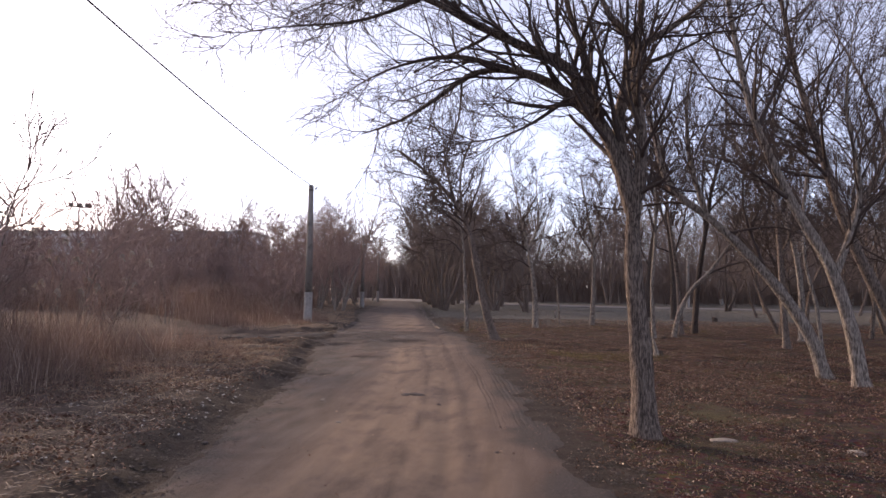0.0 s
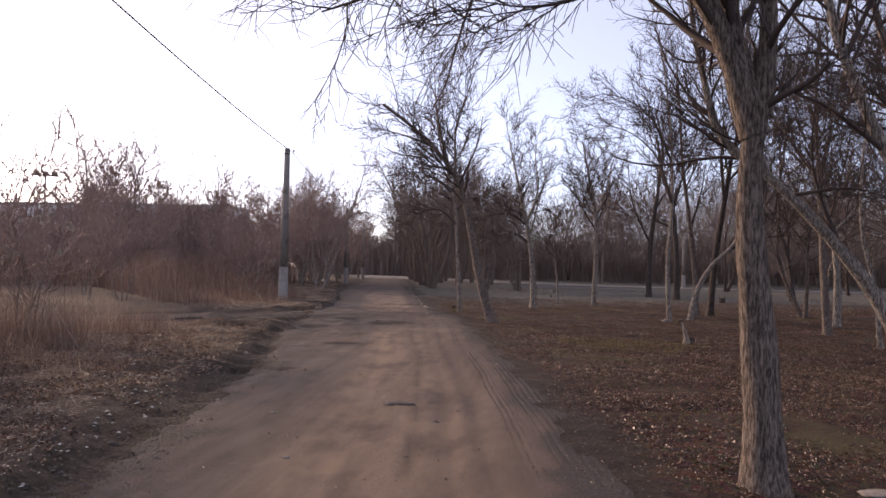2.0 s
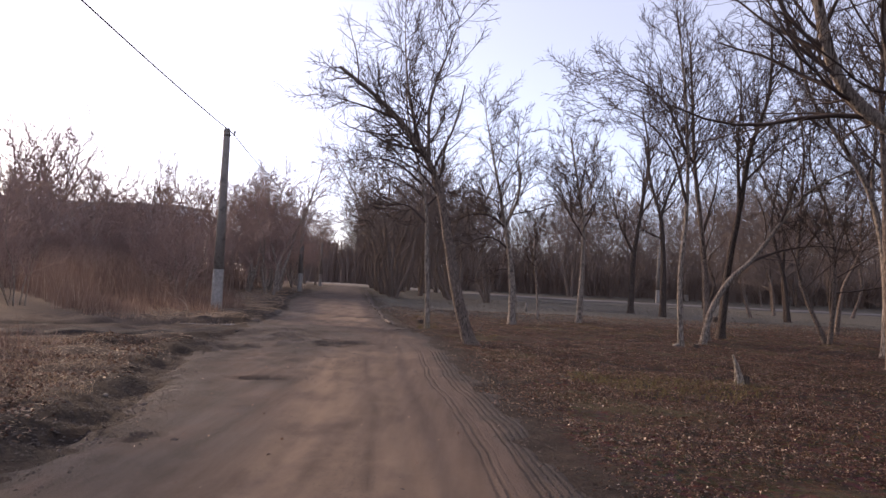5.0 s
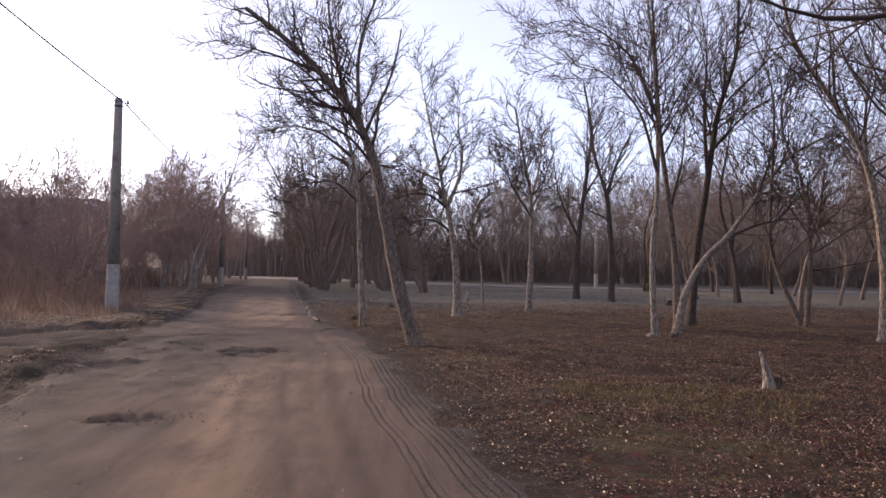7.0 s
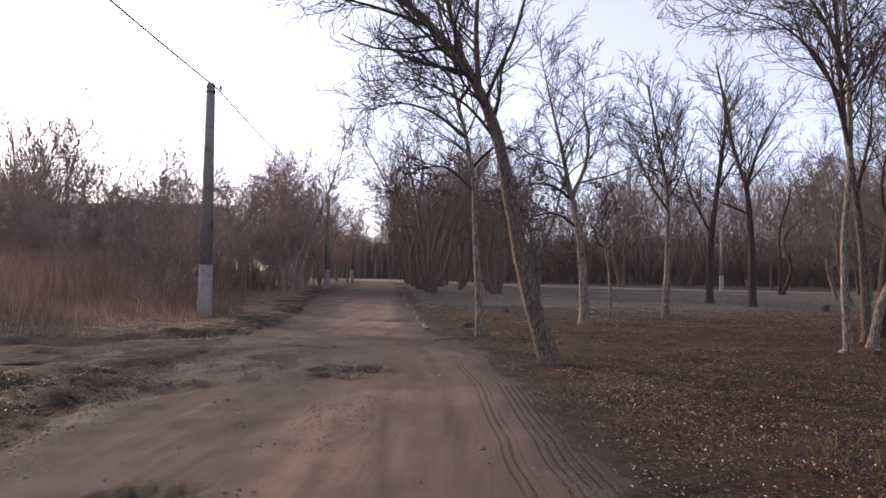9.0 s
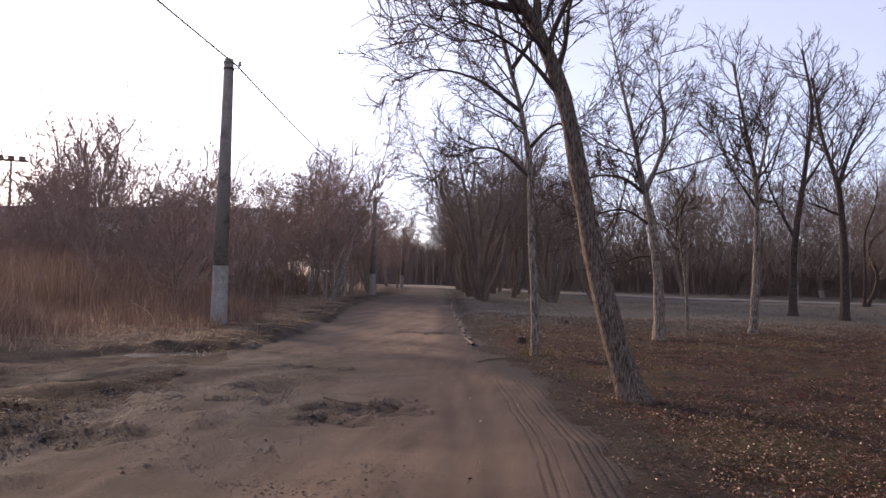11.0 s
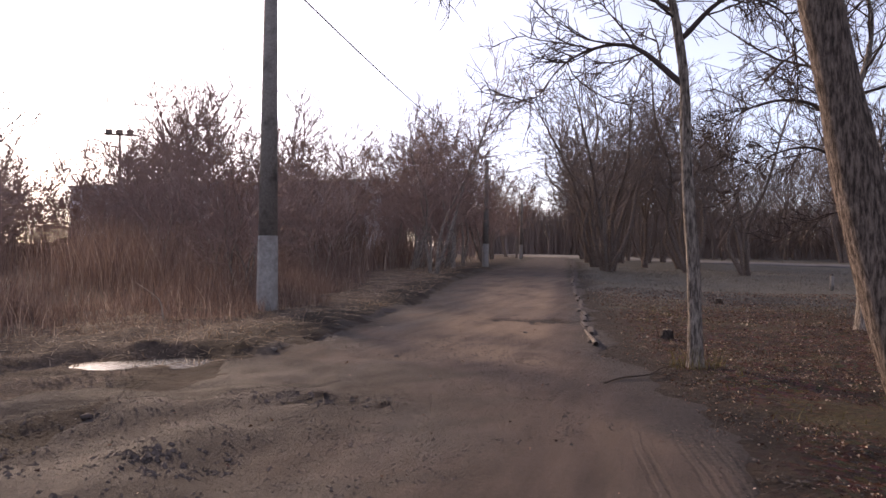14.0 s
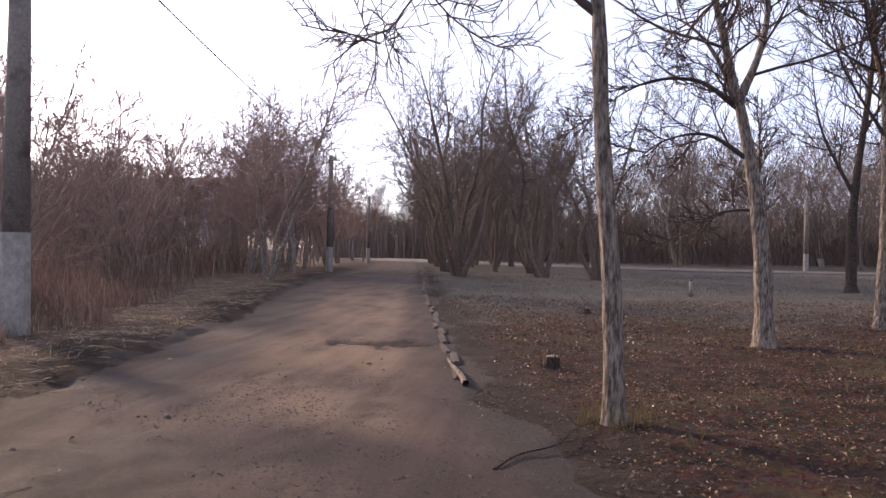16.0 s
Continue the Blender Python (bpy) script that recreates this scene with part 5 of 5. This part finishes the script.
def wire(a, b, sag, name="overhead_wire"):
    cu = bpy.data.curves.new(name, "CURVE")
    cu.dimensions, cu.bevel_depth, cu.bevel_resolution = "3D", 0.017, 1
    sp = cu.splines.new("POLY")
    sp.points.add(32)
    for k, p in enumerate(sp.points):
        s = k / 32
        q = Vector(a).lerp(Vector(b), s)
        p.co = (q.x, q.y, q.z - sag * 4 * s * (1 - s), 1)
    cu.materials.append(WIRE_M)
    tagged(new(name, cu), "thin dark overhead wire strung between the poles", "wire")


wire((-8.55, 32.9, 6.42), (-4.85, 1.0, 6.42), 0.25)
wire((-8.55, 32.9, 6.42), (-12.65, 65.0, 6.42), 0.3)
wire((-12.65, 65.0, 6.42), (-17.05, 96.0, 6.42), 0.3)


# ---- kerb, stump, branch, stones, clods ----
def rock(name, x, y, sx, sy, sz, mat, label, category, seed, group=""):
    rng = np.random.default_rng(seed)
    bm = bmesh.new()
    bmesh.ops.create_icosphere(bm, subdivisions=3, radius=1.0)
    for v in bm.verts:
        k = 1 + 0.22 * noise.noise(v.co * 1.7 + Vector((seed, 0, 0))) + 0.1 * noise.noise(v.co * 4.0)
        v.co = Vector((v.co.x * sx * k, v.co.y * sy * k, max(v.co.z, -0.5) * sz * k))
    ob = part(name, bm, mat, smooth=True)
    ob.matrix_basis = pose(x, y, float(height(x, y)) + sz * 0.25, 0, 0, float(rng.uniform(0, 360)))
    return tagged(ob, label, category, group)


rock("stone", 3.5, 7.1, 0.17, 0.12, 0.028, STONE, "flat pale stone lying among the leaves", "stone", 1)
rock("stone", 4.8, 6.6, 0.13, 0.1, 0.026, STONE, "small pale stone lying among the leaves", "stone", 2)
rock("stone", 6.0, 27.6, 0.12, 0.1, 0.07, STONE, "pale stone at the foot of the slender tree", "stone", 3)
rock("clod", -0.58, 9.85, 0.16, 0.09, 0.035, CLOD, "dark clod of trampled earth on the road", "clod", 4)
rock("clod", -0.72, 9.8, 0.1, 0.07, 0.03, CLOD, "dark clod of trampled earth on the road", "clod", 5)
rng = np.random.default_rng(77)
for k in range(46):
    yy = float(rng.uniform(5, 36))
    xx = float(rng.uniform(left_edge(yy) - 0.6, right_edge(yy) - 0.2)) if k % 3 else float(left_edge(yy) + rng.normal(0, 0.4))
    s = float(rng.uniform(0.018, 0.045))
    rock("pebble", xx, yy, s, s * 0.8, s * 0.6, CLOD if k % 4 else STONE, "small clod or pebble on the dirt road", "pebble", 200 + k, "pebbles on the road")


def branch(name, pts, r, mat, label, twigs=5, seed=1, category="branch"):
    rng = np.random.default_rng(seed)
    x, y = pts[0][0], pts[0][1]
    e = base_at(name, x, y, float(height(x, y)))
    rel = [(a - x, b - y, c) for a, b, c in pts]
    P, R = stem(rel, r, r * 0.4, 16)
    link_mesh("stick", mesh_of("stick", *rough_trunk(P, R, 8, seed)), mat, e)
    if twigs:
        B, BR = grow(P, R, twigs, 0.3, 1.0, 0.25, 40, 5, 0.0, 0.15, rng, 0.003, 0.5)
        B[:, :, 2] = np.maximum(B[:, :, 2], 0.004)
        for k in range(len(B)):
            link_mesh("twig", mesh_of("twig", *tubes(B[k:k + 1], BR[k:k + 1], 4)), mat, e)
    return tagged(e, label, category)


branch("fallen_branch", [(-1.95, 27.7, 0.02), (-1.82, 28.0, 0.03), (-1.55, 28.3, 0.035), (-1.42, 28.65, 0.06), (-1.2, 28.95, 0.08)], 0.009, BARK_DARK, "dark fallen branch lying at the road's edge", 4, 3)
branch("fallen_branch", [(-3.2, 23.4, 0.02), (-2.9, 23.1, 0.03), (-2.6, 22.95, 0.02)], 0.01, BARK_DARK, "thin dark twig lying on the road", 2, 4)
branch("fallen_branch", [(-8.6, 29.6, 0.1), (-8.9, 29.9, 0.35), (-9.5, 30.1, 0.62)], 0.014, DEADWOOD, "pale broken stalk leaning out of the reeds", 0, 5)
branch("fallen_branch", [(-6.9, 14.0, 0.05), (-7.4, 14.3, 0.5), (-7.8, 14.5, 0.95)], 0.012, DEADWOOD, "pale dry stalk leaning out of the reeds", 0, 6)


branch("fallen_log", [(-2.36, 30.5, 0.05), (-2.46, 31.0, 0.06), (-2.6, 31.6, 0.055), (-2.72, 32.2, 0.045)], 0.035, BARK_PALE, "pale weathered log lying against the kerb", 0, 8, "log")


def broken_stump(x, y):
    """A split, bleached stump: a tall sliver, a low rim beside it."""
    e = base_at("tree_stump", x, y, float(height(x, y)))
    P, R = stem([(0, 0, -0.08), (-0.02, 0, 0.15), (-0.06, 0.01, 0.33), (-0.12, 0.02, 0.5)], 0.095, 0.018, 12, 0.5)
    link_mesh("splinter", mesh_of("splinter", *rough_trunk(P, R, 12, 7)), DEADWOOD, e, "tall bleached splinter of wood")
    P, R = stem([(0.1, 0.02, -0.08), (0.11, 0.02, 0.06), (0.12, 0.02, 0.15)], 0.1, 0.05, 8, 0.4)
    link_mesh("rim", mesh_of("rim", *rough_trunk(P, R, 12, 8)), BARK_DARK, e, "dark rotten rim")
    return tagged(e, "broken bleached tree stump standing among the leaves", "stump")


broken_stump(4.78, 19.08)


def low_stump(x, y, r, h, label, seed):
    e = base_at("tree_stump", x, y, float(height(x, y)))
    P, R = stem([(0, 0, -0.08), (0.01, 0, h * 0.5), (0.02, 0, h)], r, r * 0.75, 8, 0.35)
    link_mesh("body", mesh_of("body", *rough_trunk(P, R, 12, seed)), BARK_DARK, e)
    bm = bmesh.new()
    cyl(bm, r * 0.74, r * 0.7, h - 0.01, h + 0.012, 12, pose(0.02, 0, 0))
    part("cut_face", bm, DEADWOOD, e, "grey weathered cut face")
    rg = np.random.default_rng(seed)
    for k in range(4):
        a = k * 1.6 + float(rg.uniform(0, 0.6))
        P, R = stem([(r * math.cos(a), r * math.sin(a), 0), (r * 1.4 * math.cos(a), r * 1.4 * math.sin(a), h * 1.1), (r * 1.6 * math.cos(a), r * 1.6 * math.sin(a), h * 1.9)], 0.01, 0.004, 6)
        link_mesh("shoot", mesh_of("shoot", *tubes(P, R, 5)), TWIG, e, "thin dry shoot")
    return tagged(e, label, "stump")


low_stump(-1.5, 32.2, 0.1, 0.13, "low dark rotten stump with dry shoots by the road", 31)
low_stump(-0.45, 41.0, 0.09, 0.13, "low dark stump in the clearing grass", 32)
low_stump(12.6, 45.0, 0.16, 0.28, "cut tree stump in the clearing", 33)
low_stump(6.4, 27.2, 0.1, 0.1, "low dark stump among the leaves", 34)


def short_post(x, y):
    e = base_at("short_post", x, y, float(height(x, y)))
    bm = bmesh.new()
    cyl(bm, 0.07, 0.062, -0.05, 0.5, 10)
    part("shaft", bm, CONCRETE, e, smooth=True)
    bm = bmesh.new()
    cyl(bm, 0.064, 0.03, 0.5, 0.56, 10)
    part("cap", bm, RUST, e)
    return tagged(e, "short dark marker post standing in the clearing", "post")


short_post(3.35, 48.3)

# a kerb of old half-buried stones where the grass meets the road
kerb = base_at("kerb", -2.5, 30.6)
kerb_mesh = {}
for style, mat in (("pale", STONE), ("dark", CLOD)):
    bm = bmesh.new()
    box(bm, 0.1, 0.98, 0.16, None, 0.02)
    kerb_mesh[style] = bpy.data.meshes.new("kerb_stone")
    bm.to_mesh(kerb_mesh[style])
    bm.free()
    kerb_mesh[style].materials.append(mat)
rng = np.random.default_rng(88)
yy = 30.9
while yy < 74:
    x0, x1 = float(right_edge(yy)), float(right_edge(yy + 1.0))
    st = new("kerb_stone", kerb_mesh["dark"])
    st.parent = kerb
    st.matrix_basis = kerb.matrix_basis.inverted() @ pose((x0 + x1) / 2 + 0.16 + float(rng.normal(0, 0.03)), yy + 0.5, float(height((x0 + x1) / 2 + 0.1, yy + 0.5)) - 0.035 + float(rng.normal(0, 0.012)), float(rng.normal(0, 1.5)), float(rng.normal(0, 5)), math.degrees(math.atan2(x0 - x1, 1.0)) + float(rng.normal(0, 1.5)))
    yy += 1.02
tagged(kerb, "row of old half-buried kerb stones along the road", "kerb", kind="structure")


# ---- puddle ----
bm = bmesh.new()
rim = []
for k in range(40):
    a = k / 40 * 2 * math.pi
    r = 1 + 0.22 * noise.noise(Vector((math.cos(a) * 1.6, math.sin(a) * 1.6, 3.0))) + 0.1 * noise.noise(Vector((math.cos(a) * 4, math.sin(a) * 4, 1.0)))
    rim.append(bm.verts.new((1.0 * r * math.cos(a), 0.4 * r * math.sin(a), 0)))
bm.faces.new(rim)
pud = part("puddle", bm, WATER)
ring = [k * 0.3 for k in range(21)]
PZ = sorted(float(height(PUDDLE[0] + 0.79 * 0.95 * math.cos(a) - 0.61 * 0.36 * math.sin(a), PUDDLE[1] + 0.61 * 0.95 * math.cos(a) + 0.79 * 0.36 * math.sin(a))) for a in ring)[7] + 0.006
pud.matrix_basis = pose(PUDDLE[0], PUDDLE[1], PZ, 0, 0, 35)
tagged(pud, "shallow puddle of water shining in the mud lane", "puddle", kind="structure")


# ---- lamp mast and the building beyond the trees ----
def flood_mast(x, y, h):
    e = base_at("floodlight_mast", x, y, float(height(x, y)), 35)
    bm = bmesh.new()
    cyl(bm, 0.14, 0.07, -0.1, h, 10)
    part("mast", bm, CONCRETE, e, smooth=True)
    bm = bmesh.new()
    box(bm, 2.2, 0.5, 0.1, pose(0, 0, h + 0.05), 0.02)
    part("platform", bm, RUST, e)
    for k in (-0.7, 0.0, 0.7):
        bm = bmesh.new()
        box(bm, 0.45, 0.25, 0.3, pose(k, -0.1, h + 0.25, 15), 0.03)
        part("lamp_head", bm, CONCRETE, e)
    return tagged(e, "tall floodlight mast rising behind the brush", "light mast")


flood_mast(-39.7, 65, 8.9)


def long_building(x0, x1, y, depth, storeys):
    e = base_at("building", (x0 + x1) / 2, y, 0.0)
    w, h = x1 - x0, storeys * 3.0 + 1.0
    bm = bmesh.new()
    box(bm, w, depth, h, pose(0, depth / 2, h / 2))
    part("wall", bm, WALL_FAR, e)
    bm = bmesh.new()
    box(bm, w + 0.8, depth + 0.8, 0.4, pose(0, depth / 2, h + 0.2))
    part("roof", bm, ROOF_FAR, e)
    gbm = bmesh.new()
    box(gbm, 1.5, 0.06, 1.5, None)
    pane = bpy.data.meshes.new("pane")
    gbm.to_mesh(pane)
    gbm.free()
    pane.materials.append(GLASS)
    fbm = bmesh.new()
    for sx, sz, px, pz in ((1.7, 0.1, 0, 0.8), (1.7, 0.1, 0, -0.8), (0.1, 1.5, 0.8, 0), (0.1, 1.5, -0.8, 0), (0.08, 1.5, 0, 0)):
        box(fbm, sx, 0.14, sz, pose(px, 0, pz))
    fr = bpy.data.meshes.new("window")
    fbm.to_mesh(fr)
    fbm.free()
    fr.materials.append(LIME)
    for s in range(storeys):
        for k in range(int(w / 3.2)):
            f = new("window", fr)
            f.parent = e
            f.location = (-w / 2 + 1.8 + k * 3.2, -0.05, 2.0 + s * 3.0)
            g = new("pane", pane)
            g.parent = f
    return tagged(e, "long pale grey flat-roofed block behind the trees", "building")


long_building(-125, -55, 150, 14, 4)
